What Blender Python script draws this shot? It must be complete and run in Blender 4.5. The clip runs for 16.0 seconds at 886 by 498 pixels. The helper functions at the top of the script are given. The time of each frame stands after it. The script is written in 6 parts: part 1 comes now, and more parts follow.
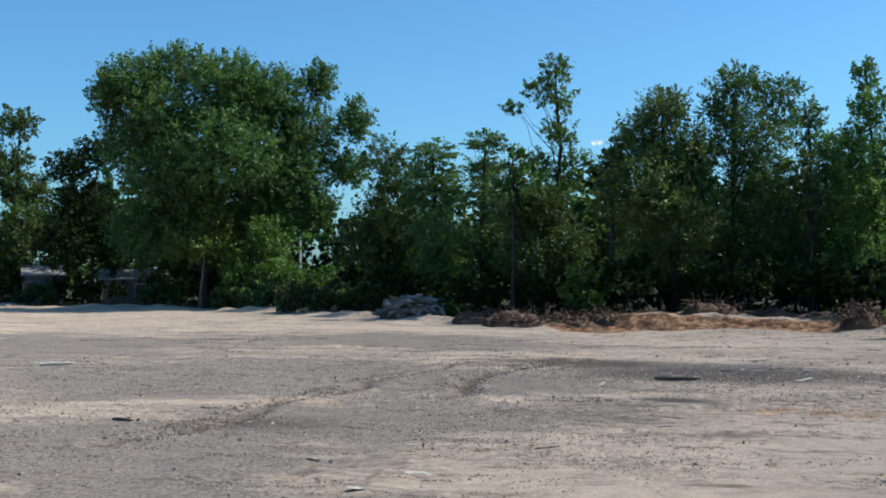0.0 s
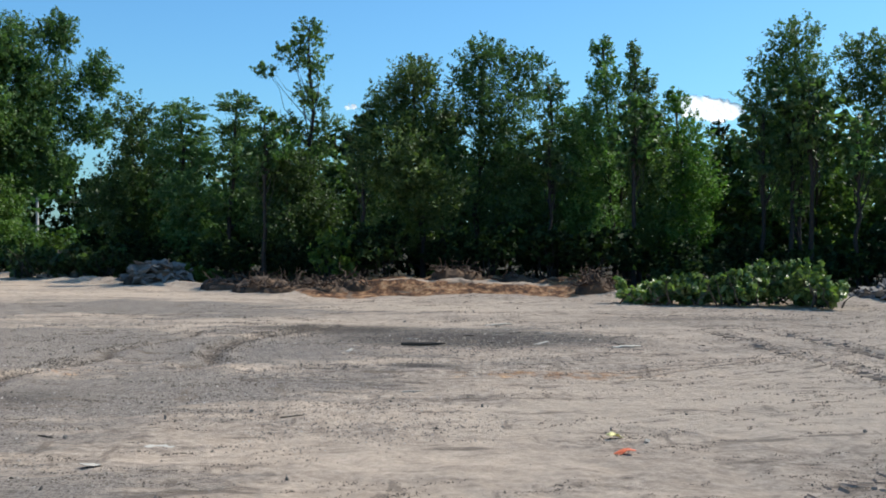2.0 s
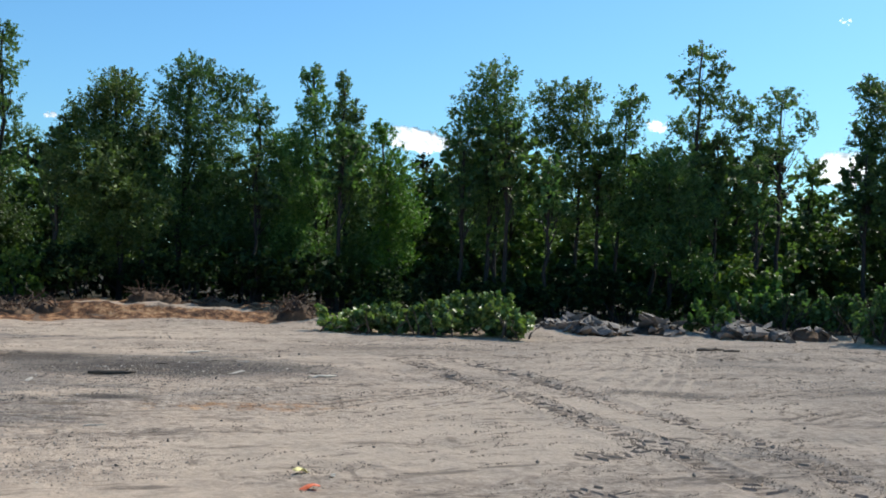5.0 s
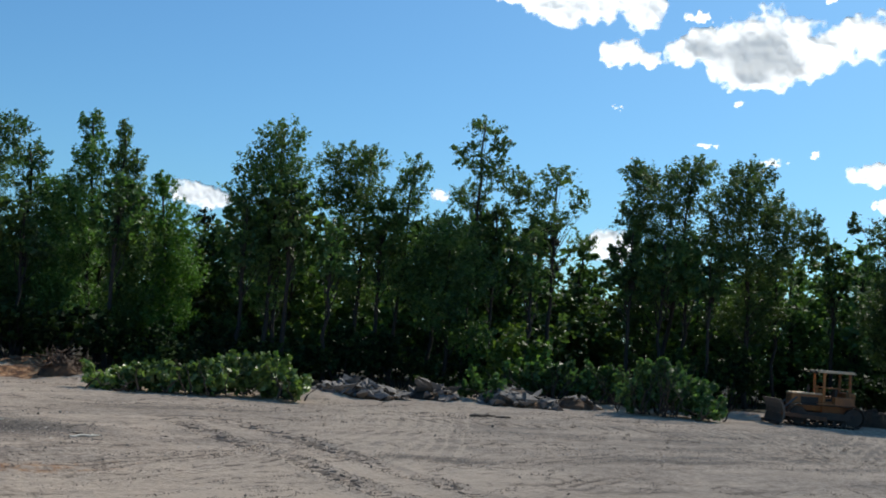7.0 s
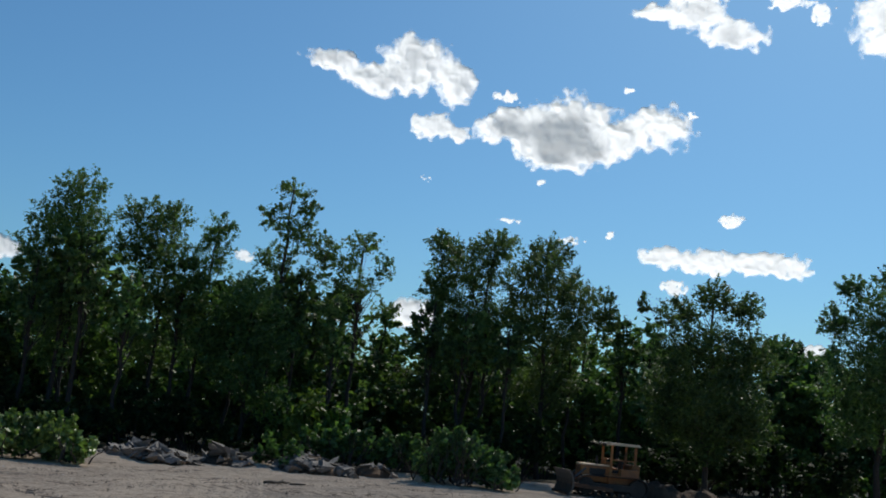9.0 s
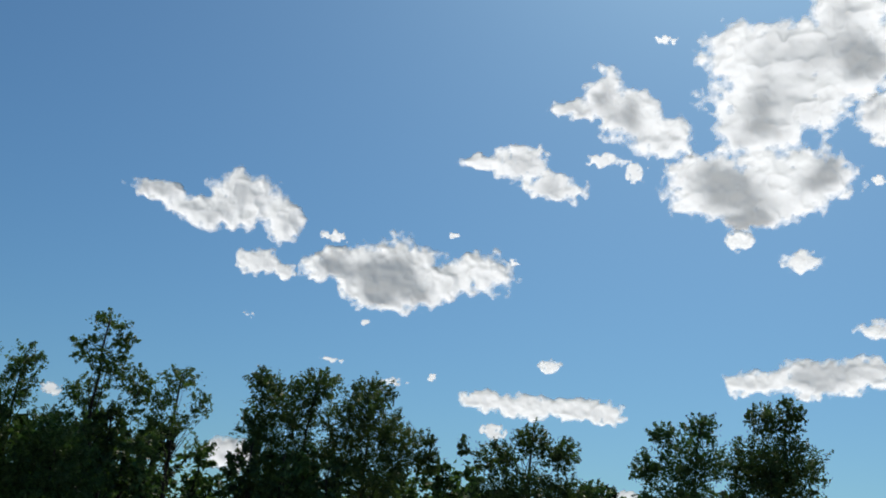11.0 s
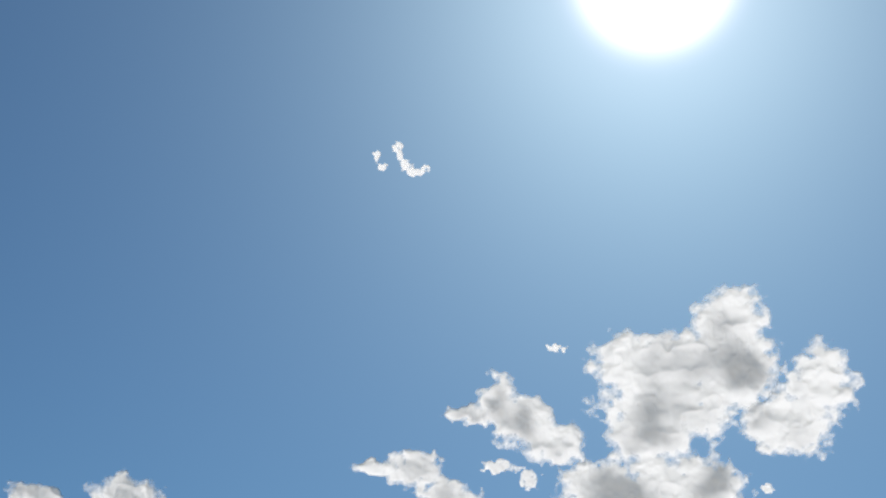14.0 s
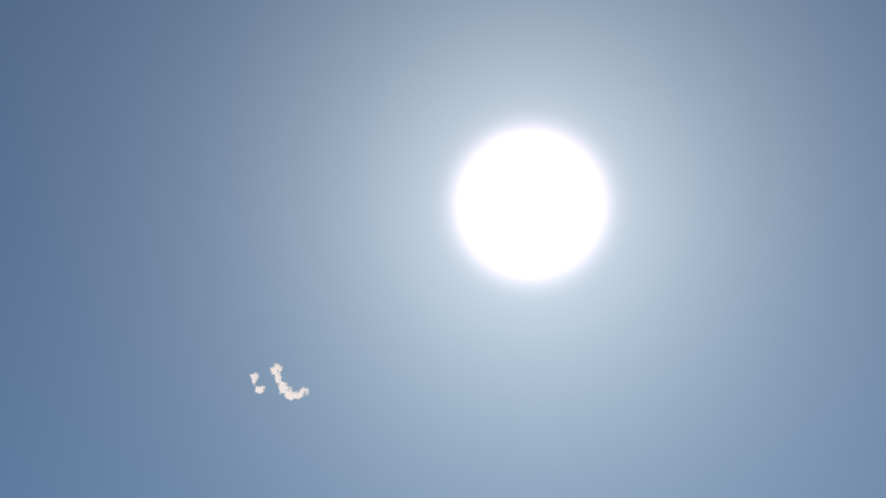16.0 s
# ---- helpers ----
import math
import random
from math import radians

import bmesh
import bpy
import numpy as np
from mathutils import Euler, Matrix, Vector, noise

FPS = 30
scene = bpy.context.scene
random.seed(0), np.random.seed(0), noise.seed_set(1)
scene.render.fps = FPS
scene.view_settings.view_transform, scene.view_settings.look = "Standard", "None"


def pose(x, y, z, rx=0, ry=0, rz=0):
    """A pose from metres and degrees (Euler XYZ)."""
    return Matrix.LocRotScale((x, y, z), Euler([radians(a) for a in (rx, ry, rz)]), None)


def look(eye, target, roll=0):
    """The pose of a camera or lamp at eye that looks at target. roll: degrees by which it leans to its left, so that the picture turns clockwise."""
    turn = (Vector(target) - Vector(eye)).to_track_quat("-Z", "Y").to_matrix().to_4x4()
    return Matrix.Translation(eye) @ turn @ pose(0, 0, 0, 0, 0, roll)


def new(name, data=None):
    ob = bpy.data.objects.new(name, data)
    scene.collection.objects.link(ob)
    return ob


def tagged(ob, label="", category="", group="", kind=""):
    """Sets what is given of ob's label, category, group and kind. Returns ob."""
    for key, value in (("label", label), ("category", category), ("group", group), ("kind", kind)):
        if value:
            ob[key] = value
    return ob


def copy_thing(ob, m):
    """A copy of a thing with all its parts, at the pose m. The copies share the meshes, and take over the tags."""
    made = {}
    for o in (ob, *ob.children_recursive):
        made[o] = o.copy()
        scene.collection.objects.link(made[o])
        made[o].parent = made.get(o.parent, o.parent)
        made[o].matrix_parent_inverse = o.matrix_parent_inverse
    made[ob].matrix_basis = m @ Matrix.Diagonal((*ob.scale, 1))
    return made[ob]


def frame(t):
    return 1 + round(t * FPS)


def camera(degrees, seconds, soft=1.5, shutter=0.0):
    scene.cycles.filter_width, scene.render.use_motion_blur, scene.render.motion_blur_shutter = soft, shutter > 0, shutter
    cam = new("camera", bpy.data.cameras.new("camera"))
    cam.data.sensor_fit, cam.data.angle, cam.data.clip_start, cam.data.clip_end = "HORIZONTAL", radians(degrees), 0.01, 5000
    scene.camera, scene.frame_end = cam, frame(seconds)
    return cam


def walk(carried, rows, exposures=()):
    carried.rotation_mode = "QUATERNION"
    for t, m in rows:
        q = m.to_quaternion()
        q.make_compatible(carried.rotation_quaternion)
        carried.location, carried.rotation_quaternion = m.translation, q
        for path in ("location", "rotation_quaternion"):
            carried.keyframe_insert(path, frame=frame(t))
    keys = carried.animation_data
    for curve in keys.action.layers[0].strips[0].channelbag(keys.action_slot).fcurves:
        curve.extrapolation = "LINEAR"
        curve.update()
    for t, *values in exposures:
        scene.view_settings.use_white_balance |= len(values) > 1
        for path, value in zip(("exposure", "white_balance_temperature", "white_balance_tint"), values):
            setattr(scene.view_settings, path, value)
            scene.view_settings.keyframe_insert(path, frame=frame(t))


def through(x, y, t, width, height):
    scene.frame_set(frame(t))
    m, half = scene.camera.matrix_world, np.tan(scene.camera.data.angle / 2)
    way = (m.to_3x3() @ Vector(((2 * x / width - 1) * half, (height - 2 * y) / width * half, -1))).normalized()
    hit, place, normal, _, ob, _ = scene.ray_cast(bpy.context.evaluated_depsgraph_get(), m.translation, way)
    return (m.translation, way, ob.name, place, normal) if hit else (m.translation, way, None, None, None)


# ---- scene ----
cam = camera(44.0, 16.0, 1.85)
EXPOSURES = [(0.0, 0.22, 6350, 10), (3.5, 0.34, 6600, 10), (5.2, 0.28, 6650, 10), (7.3, -0.24, 6550, 10), (9.0, -0.6, 6550, 10), (10.2, -0.8, 6700, 11), (12.3, -0.88, 6750, 11), (14.2, -1.0, 6900, 13), (16.0, -1.18, 7600, 21)]
PATH = [
    (0.0, pose(-0.134, 0.036, 2.49, 91.086, 0.209, 10.124)),
    (0.5, pose(-0.127, 0.035, 2.496, 90.483, 0.191, 6.919)),
    (1.0, pose(-0.108, 0.029, 2.511, 90.017, -0.198, 2.951)),
    (1.5, pose(-0.08, 0.022, 2.534, 89.712, -0.088, -0.16)),
    (2.0, pose(-0.046, 0.012, 2.563, 89.21, -0.244, -2.719)),
    (2.5, pose(-0.008, 0.002, 2.594, 88.647, -0.573, -4.451)),
    (3.0, pose(0.031, -0.008, 2.625, 88.409, -0.502, -6.699)),
    (3.5, pose(0.067, -0.018, 2.655, 88.413, -0.524, -9.285)),
    (4.0, pose(0.098, -0.027, 2.68, 88.815, -0.744, -11.308)),
    (4.5, pose(0.121, -0.033, 2.699, 89.401, -1.498, -14.849)),
    (5.0, pose(0.133, -0.036, 2.709, 90.74, -2.156, -17.872)),
    (5.2, pose(0.134, -0.036, 2.71, 91.642, -2.447, -19.088)),
    (7.3, pose(0.134, -0.036, 2.71, 94.835, -4.191, -30.658)),
    (7.5, pose(0.134, -0.036, 2.71, 94.994, -4.206, -31.493)),
    (8.0, pose(0.134, -0.036, 2.71, 96.281, -4.598, -34.026)),
    (8.5, pose(0.134, -0.036, 2.71, 98.326, -4.851, -35.983)),
    (9.0, pose(0.134, -0.036, 2.71, 98.915, -5.581, -39.809)),
    (9.5, pose(0.134, -0.036, 2.71, 99.717, -5.929, -42.853)),
    (10.0, pose(0.134, -0.036, 2.71, 102.216, -6.317, -45.295)),
    (10.2, pose(0.134, -0.036, 2.71, 103.288, -6.15, -46.224)),
    (12.3, pose(0.134, -0.036, 2.71, 112.292, -4.647, -52.103)),
    (12.5, pose(0.134, -0.036, 2.71, 113.138, -4.584, -52.298)),
    (13.0, pose(0.134, -0.036, 2.71, 116.216, -4.494, -52.541)),
    (13.5, pose(0.134, -0.036, 2.71, 119.91, -4.146, -53.213)),
    (14.0, pose(0.134, -0.036, 2.71, 123.334, -3.834, -54.49)),
    (14.5, pose(0.134, -0.036, 2.71, 127.038, -3.512, -56.408)),
    (15.0, pose(0.134, -0.036, 2.71, 130.517, -2.848, -57.599)),
    (15.5, pose(0.134, -0.036, 2.71, 132.983, -1.027, -57.894)),
    (16.0, pose(0.134, -0.036, 2.71, 135.188, -0.531, -59.844)),
]
walk(cam, PATH, EXPOSURES)

# ---- sky and sun ----
SUN_AZ, SUN_EL = 66.0, 47.4
SUN = Vector((math.cos(radians(SUN_EL)) * math.sin(radians(SUN_AZ)), math.cos(radians(SUN_EL)) * math.cos(radians(SUN_AZ)), math.sin(radians(SUN_EL))))
world = bpy.data.worlds.new("sky")
scene.world = world
world.use_nodes = True
wt = world.node_tree
wt.nodes.clear()
sky = wt.nodes.new("ShaderNodeTexSky")
sky.sky_type = "NISHITA"
sky.sun_disc = False
sky.sun_elevation, sky.sun_rotation = radians(SUN_EL), radians(SUN_AZ)
sky.air_density, sky.dust_density, sky.ozone_density = 1.0, 0.9, 4.0
bg = wt.nodes.new("ShaderNodeBackground")
bg.inputs["Strength"].default_value = 0.119
tint = wt.nodes.new("ShaderNodeMix")
tint.data_type, tint.blend_type = "RGBA", "MULTIPLY"
tint.inputs[0].default_value = 1.0
tint.inputs[7].default_value = (0.55, 0.94, 1.12, 1)
wt.links.new(sky.outputs[0], tint.inputs[6])
wt.links.new(tint.outputs[2], bg.inputs["Color"])
# the sun's lens bloom, some seven degrees wide, painted into the sky with an aureole, round the same direction as the
# lamp
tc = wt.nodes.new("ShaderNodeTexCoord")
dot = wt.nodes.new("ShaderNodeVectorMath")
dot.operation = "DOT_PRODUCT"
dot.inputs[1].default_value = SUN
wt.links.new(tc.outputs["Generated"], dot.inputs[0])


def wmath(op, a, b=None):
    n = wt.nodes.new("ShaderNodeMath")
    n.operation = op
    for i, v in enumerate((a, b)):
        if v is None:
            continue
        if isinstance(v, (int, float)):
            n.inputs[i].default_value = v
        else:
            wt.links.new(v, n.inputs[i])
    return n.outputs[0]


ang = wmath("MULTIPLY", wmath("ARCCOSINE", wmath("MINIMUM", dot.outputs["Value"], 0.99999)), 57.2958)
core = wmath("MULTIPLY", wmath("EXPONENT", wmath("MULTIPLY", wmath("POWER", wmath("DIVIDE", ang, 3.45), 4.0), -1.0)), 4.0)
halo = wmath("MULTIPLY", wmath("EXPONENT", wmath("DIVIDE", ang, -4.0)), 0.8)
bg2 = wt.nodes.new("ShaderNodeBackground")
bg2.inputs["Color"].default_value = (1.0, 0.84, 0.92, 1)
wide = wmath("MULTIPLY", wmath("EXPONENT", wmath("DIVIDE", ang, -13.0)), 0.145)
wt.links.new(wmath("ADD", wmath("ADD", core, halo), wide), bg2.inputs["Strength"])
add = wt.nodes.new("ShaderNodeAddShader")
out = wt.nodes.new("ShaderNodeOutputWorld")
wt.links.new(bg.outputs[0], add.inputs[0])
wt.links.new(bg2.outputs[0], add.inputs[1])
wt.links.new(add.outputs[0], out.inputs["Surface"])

sun_data = bpy.data.lights.new("sun", "SUN")
sun_data.energy, sun_data.angle, sun_data.color = 5.0, radians(0.53), (1.0, 0.94, 0.84)
sun = new("sun", sun_data)
sun.matrix_world = look(SUN * 200, (0, 0, 0))


# ---- materials ----
def mat(name):
    m = bpy.data.materials.new(name)
    m.use_nodes = True
    nt = m.node_tree
    return m, nt, nt.nodes["Principled BSDF"]


def node(nt, kind, **vals):
    n = nt.nodes.new(kind)
    for k, v in vals.items():
        key = k.replace("_", " ")
        if key in n.inputs:
            n.inputs[key].default_value = v
    return n


def ramp(nt, src, stops):
    r = nt.nodes.new("ShaderNodeValToRGB")
    el = r.color_ramp.elements
    while len(el) < len(stops):
        el.new(0.5)
    for e, (p, c) in zip(el, stops):
        e.position, e.color = p, (*c, 1)
    nt.links.new(src, r.inputs["Fac"])
    return r.outputs["Color"]


def mix(nt, fac, a, b, mode="MIX"):
    n = nt.nodes.new("ShaderNodeMix")
    n.data_type, n.blend_type = "RGBA", mode
    for key, v in ((0, fac), (6, a), (7, b)):
        if isinstance(v, (int, float)):
            n.inputs[key].default_value = v
        elif isinstance(v, tuple):
            n.inputs[key].default_value = (*v, 1)
        else:
            nt.links.new(v, n.inputs[key])
    return n.outputs[2]


def mul(nt, a, b, op="MULTIPLY"):
    n = nt.nodes.new("ShaderNodeMath")
    n.operation = op
    n.use_clamp = True
    for i, v in enumerate((a, b)):
        if isinstance(v, (int, float)):
            n.inputs[i].default_value = v
        else:
            nt.links.new(v, n.inputs[i])
    return n.outputs[0]


def noise_fac(nt, scale, detail=6.0, rough=0.6, coord=None):
    n = node(nt, "ShaderNodeTexNoise", Scale=scale, Detail=detail, Roughness=rough)
    if coord is not None:
        nt.links.new(coord, n.inputs["Vector"])
    return n.outputs["Fac"]


def bump(nt, bsdf, height, strength, dist=0.02):
    b = node(nt, "ShaderNodeBump", Strength=strength, Distance=dist)
    nt.links.new(height, b.inputs["Height"])
    nt.links.new(b.outputs[0], bsdf.inputs["Normal"])


def surface(name, dark, light, scale, rough=0.9, bumps=0.5, dist=0.02, metal=0.0, stain=None):
    """A two-tone grainy surface with larger stains."""
    m, nt, b = mat(name)
    co = nt.nodes.new("ShaderNodeTexCoord").outputs["Object"]
    fine = noise_fac(nt, scale, 8, 0.65, co)
    col = ramp(nt, fine, [(0.3, dark), (0.7, light)])
    if stain:
        big = noise_fac(nt, scale * 0.13, 5, 0.6, co)
        col = mix(nt, ramp(nt, big, [(0.45, (0, 0, 0)), (0.65, (1, 1, 1))]), col, stain)
    info = nt.nodes.new("ShaderNodeObjectInfo")
    hsv = nt.nodes.new("ShaderNodeHueSaturation")
    mr = nt.nodes.new("ShaderNodeMapRange")
    mr.inputs["To Min"].default_value, mr.inputs["To Max"].default_value = 0.8, 1.2
    nt.links.new(info.outputs["Random"], mr.inputs["Value"])
    nt.links.new(mr.outputs[0], hsv.inputs["Value"])
    nt.links.new(col, hsv.inputs["Color"])
    nt.links.new(hsv.outputs[0], b.inputs["Base Color"])
    b.inputs["Roughness"].default_value, b.inputs["Metallic"].default_value = rough, metal
    bump(nt, b, fine, bumps, dist)
    return m


def leaf_material(name, dark, light, gloss=0.52, through=0.36, shine=0.32):
    """Leaves: each island its own green, boughs tinted light and dark by noise as sun and shade leaves, some light
    passing through the blade.
    """
    m, nt, b = mat(name)
    geo = nt.nodes.new("ShaderNodeNewGeometry")
    info = nt.nodes.new("ShaderNodeObjectInfo")
    co = nt.nodes.new("ShaderNodeTexCoord").outputs["Object"]
    col = mix(nt, geo.outputs["Random Per Island"], dark, light)
    bough = ramp(nt, noise_fac(nt, 0.75, 3, 0.55, co), [(0.36, (0.62, 0.66, 0.7)), (0.64, (1.3, 1.25, 1.1))])
    col = mix(nt, 1.0, col, bough, "MULTIPLY")
    hsv = nt.nodes.new("ShaderNodeHueSaturation")
    for key, lo, hi in (("Hue", 0.482, 0.512), ("Value", 0.8, 1.2)):
        mr = nt.nodes.new("ShaderNodeMapRange")
        mr.inputs["To Min"].default_value, mr.inputs["To Max"].default_value = lo, hi
        nt.links.new(info.outputs["Random"], mr.inputs["Value"])
        nt.links.new(mr.outputs[0], hsv.inputs[key])
    nt.links.new(col, hsv.inputs["Color"])
    nt.links.new(hsv.outputs[0], b.inputs["Base Color"])
    b.inputs["Roughness"].default_value, b.inputs["Specular IOR Level"].default_value = gloss, shine
    tr = nt.nodes.new("ShaderNodeBsdfTranslucent")
    warm = mix(nt, 1.0, hsv.outputs[0], (1.2, 1.35, 0.6), "MULTIPLY")
    nt.links.new(warm, tr.inputs["Color"])
    ms = nt.nodes.new("ShaderNodeMixShader")
    ms.inputs[0].default_value = through
    nt.links.new(b.outputs[0], ms.inputs[1])
    nt.links.new(tr.outputs[0], ms.inputs[2])
    nt.links.new(ms.outputs[0], nt.nodes["Material Output"].inputs["Surface"])
    return m


LEAF = {
    "broad": leaf_material("leaf_broad", (0.026, 0.062, 0.024), (0.105, 0.185, 0.072), 0.5, 0.38),
    # the broad leaf lightened: sunlight put into its colour
    "sunny": leaf_material("leaf_sunny", (0.044, 0.102, 0.033), (0.155, 0.255, 0.095)),
    "cottonwood": leaf_material("leaf_cottonwood", (0.034, 0.080, 0.026), (0.130, 0.218, 0.078)),
    # the broad leaf darkened: shade under and among the trees put into its colour
    "dark": leaf_material("leaf_shaded", (0.010, 0.024, 0.010), (0.036, 0.064, 0.026), 0.6, 0.22, 0.06),
    "pale": leaf_material("leaf_pale", (0.045, 0.105, 0.022), (0.14, 0.24, 0.06)),
    "locust": leaf_material("leaf_locust", (0.042, 0.096, 0.036), (0.125, 0.210, 0.084)),
    "fresh": leaf_material("leaf_fresh", (0.05, 0.12, 0.02), (0.15, 0.25, 0.055)),
    "cut": leaf_material("leaf_cut", (0.045, 0.115, 0.028), (0.24, 0.36, 0.13), 0.42, 0.3, 0.5),
}
BARK = surface("bark", (0.012, 0.010, 0.009), (0.042, 0.036, 0.030), 9, 0.9, 0.8)
BARK_PALE = surface("bark_pale", (0.05, 0.045, 0.038), (0.14, 0.125, 0.105), 7, 0.85, 0.6)
ROCK = surface("rubble_stone", (0.06, 0.055, 0.05), (0.27, 0.25, 0.23), 4, 0.9, 0.7, 0.03, 0, (0.13, 0.12, 0.11))
SOIL = surface("turned_soil", (0.022, 0.015, 0.011), (0.085, 0.058, 0.04), 5, 0.95, 0.9, 0.05, 0, (0.11, 0.066, 0.037))
GRAVEL = surface("loose_gravel", (0.10, 0.09, 0.08), (0.27, 0.245, 0.215), 9, 0.9, 0.5)
ASH = surface("burnt_clod", (0.018, 0.017, 0.017), (0.085, 0.078, 0.074), 9, 0.95, 0.5)
# dark both for moist soil and for the shadows of small relief
DARK_CLOD = surface("moist_shaded_clod", (0.035, 0.028, 0.022), (0.11, 0.088, 0.068), 9, 0.95, 0.5)
TREAD = surface("pressed_soil", (0.13, 0.102, 0.080), (0.29, 0.235, 0.185), 12, 0.95, 0.5)
ROOTS = surface("root_wood", (0.03, 0.019, 0.013), (0.10, 0.062, 0.04), 12, 0.9, 0.6)
WOOD_GREY = surface("weathered_wood", (0.34, 0.31, 0.26), (0.58, 0.54, 0.46), 14, 0.85, 0.5)
WOOD_DARK = surface("wet_wood", (0.03, 0.025, 0.02), (0.11, 0.09, 0.07), 14, 0.85, 0.5)
YELLOW = surface("worn_yellow_paint", (0.25, 0.086, 0.024), (0.41, 0.175, 0.05), 3, 0.6, 0.15, 0.01, 0, (0.15, 0.062, 0.034))
RUST = surface("rusty_paint", (0.06, 0.03, 0.018), (0.17, 0.075, 0.035), 5, 0.75, 0.3, 0.01, 0, (0.05, 0.035, 0.025))
# worn yellow made pale on the tops, the fall of sunlight painted in
SUNLIT_TOP = surface("sunlit_top_paint", (0.58, 0.42, 0.25), (0.76, 0.58, 0.38), 3, 0.45, 0.1, 0.01)
STEEL = surface("dirty_track_steel", (0.016, 0.013, 0.012), (0.06, 0.048, 0.040), 6, 0.75, 0.4, 0.01, 0.2, (0.07, 0.05, 0.04))
BLADE = surface("scoured_blade_steel", (0.05, 0.048, 0.046), (0.13, 0.125, 0.12), 4, 0.45, 0.2, 0.01, 0.6, (0.16, 0.12, 0.09))
BLACK = surface("black_vinyl", (0.012, 0.012, 0.012), (0.035, 0.033, 0.03), 8, 0.6, 0.2, 0.005)
ORANGE = surface("orange_plastic", (0.55, 0.10, 0.03), (0.75, 0.17, 0.05), 20, 0.5, 0.2, 0.005)
PAPER = surface("dirty_paper", (0.34, 0.31, 0.26), (0.52, 0.48, 0.41), 18, 0.8, 0.3, 0.005)
YELLOWISH = surface("yellowed_foam", (0.55, 0.48, 0.16), (0.75, 0.70, 0.35), 18, 0.8, 0.4, 0.01)
SIDING = surface("grey_siding", (0.10, 0.10, 0.105), (0.15, 0.15, 0.155), 2, 0.7, 0.1, 0.01)
ROOFING = surface("pale_roof_sheet", (0.20, 0.20, 0.205), (0.30, 0.30, 0.31), 2, 0.5, 0.1, 0.01)
GLASS_DARK = surface("dark_pane", (0.02, 0.022, 0.026), (0.04, 0.042, 0.05), 2, 0.1, 0.0)


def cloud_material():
    """Vapour: where thin the sun shines through it; the grey cores are painted, the depth mask cutting that light as
    thick vapour's own shade would; it thins out raggedly where the cloud's own density falls."""
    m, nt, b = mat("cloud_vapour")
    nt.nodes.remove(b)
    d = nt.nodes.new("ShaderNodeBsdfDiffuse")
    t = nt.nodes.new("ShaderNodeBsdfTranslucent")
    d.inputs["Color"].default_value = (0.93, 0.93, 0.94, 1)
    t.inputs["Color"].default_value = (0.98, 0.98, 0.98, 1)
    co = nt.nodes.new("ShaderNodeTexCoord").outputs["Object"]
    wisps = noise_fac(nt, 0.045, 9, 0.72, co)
    # mask that puts the shade of a thick core into the material
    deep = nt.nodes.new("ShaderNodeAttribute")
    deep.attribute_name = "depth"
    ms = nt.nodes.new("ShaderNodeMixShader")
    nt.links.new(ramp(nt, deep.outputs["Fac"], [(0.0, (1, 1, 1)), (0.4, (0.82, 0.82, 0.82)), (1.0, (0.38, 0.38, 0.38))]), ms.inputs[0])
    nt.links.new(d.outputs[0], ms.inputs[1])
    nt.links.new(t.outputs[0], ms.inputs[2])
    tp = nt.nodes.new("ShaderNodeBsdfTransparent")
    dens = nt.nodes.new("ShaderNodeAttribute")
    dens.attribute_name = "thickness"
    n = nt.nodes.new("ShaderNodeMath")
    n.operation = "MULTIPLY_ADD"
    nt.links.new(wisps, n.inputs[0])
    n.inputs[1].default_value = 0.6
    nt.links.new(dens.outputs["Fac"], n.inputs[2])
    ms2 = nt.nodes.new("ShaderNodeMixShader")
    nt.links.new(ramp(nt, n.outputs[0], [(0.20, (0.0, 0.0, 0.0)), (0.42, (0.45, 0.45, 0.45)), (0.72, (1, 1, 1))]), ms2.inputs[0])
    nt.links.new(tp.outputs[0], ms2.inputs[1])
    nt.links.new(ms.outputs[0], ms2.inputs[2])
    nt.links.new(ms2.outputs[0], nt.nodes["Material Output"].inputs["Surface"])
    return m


def grit_material():
    """Mixed gravel: every stone its own tone, from dark trap rock to pale quartz."""
    m, nt, b = mat("mixed_grit")
    geo = nt.nodes.new("ShaderNodeNewGeometry")
    nt.links.new(ramp(nt, geo.outputs["Random Per Island"], [(0.0, (0.05, 0.044, 0.038)), (0.45, (0.15, 0.13, 0.108)), (0.88, (0.29, 0.25, 0.21)), (1.0, (0.46, 0.42, 0.37))]), b.inputs["Base Color"])
    b.inputs["Roughness"].default_value = 0.9
    return m


GRIT = grit_material()
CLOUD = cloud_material()


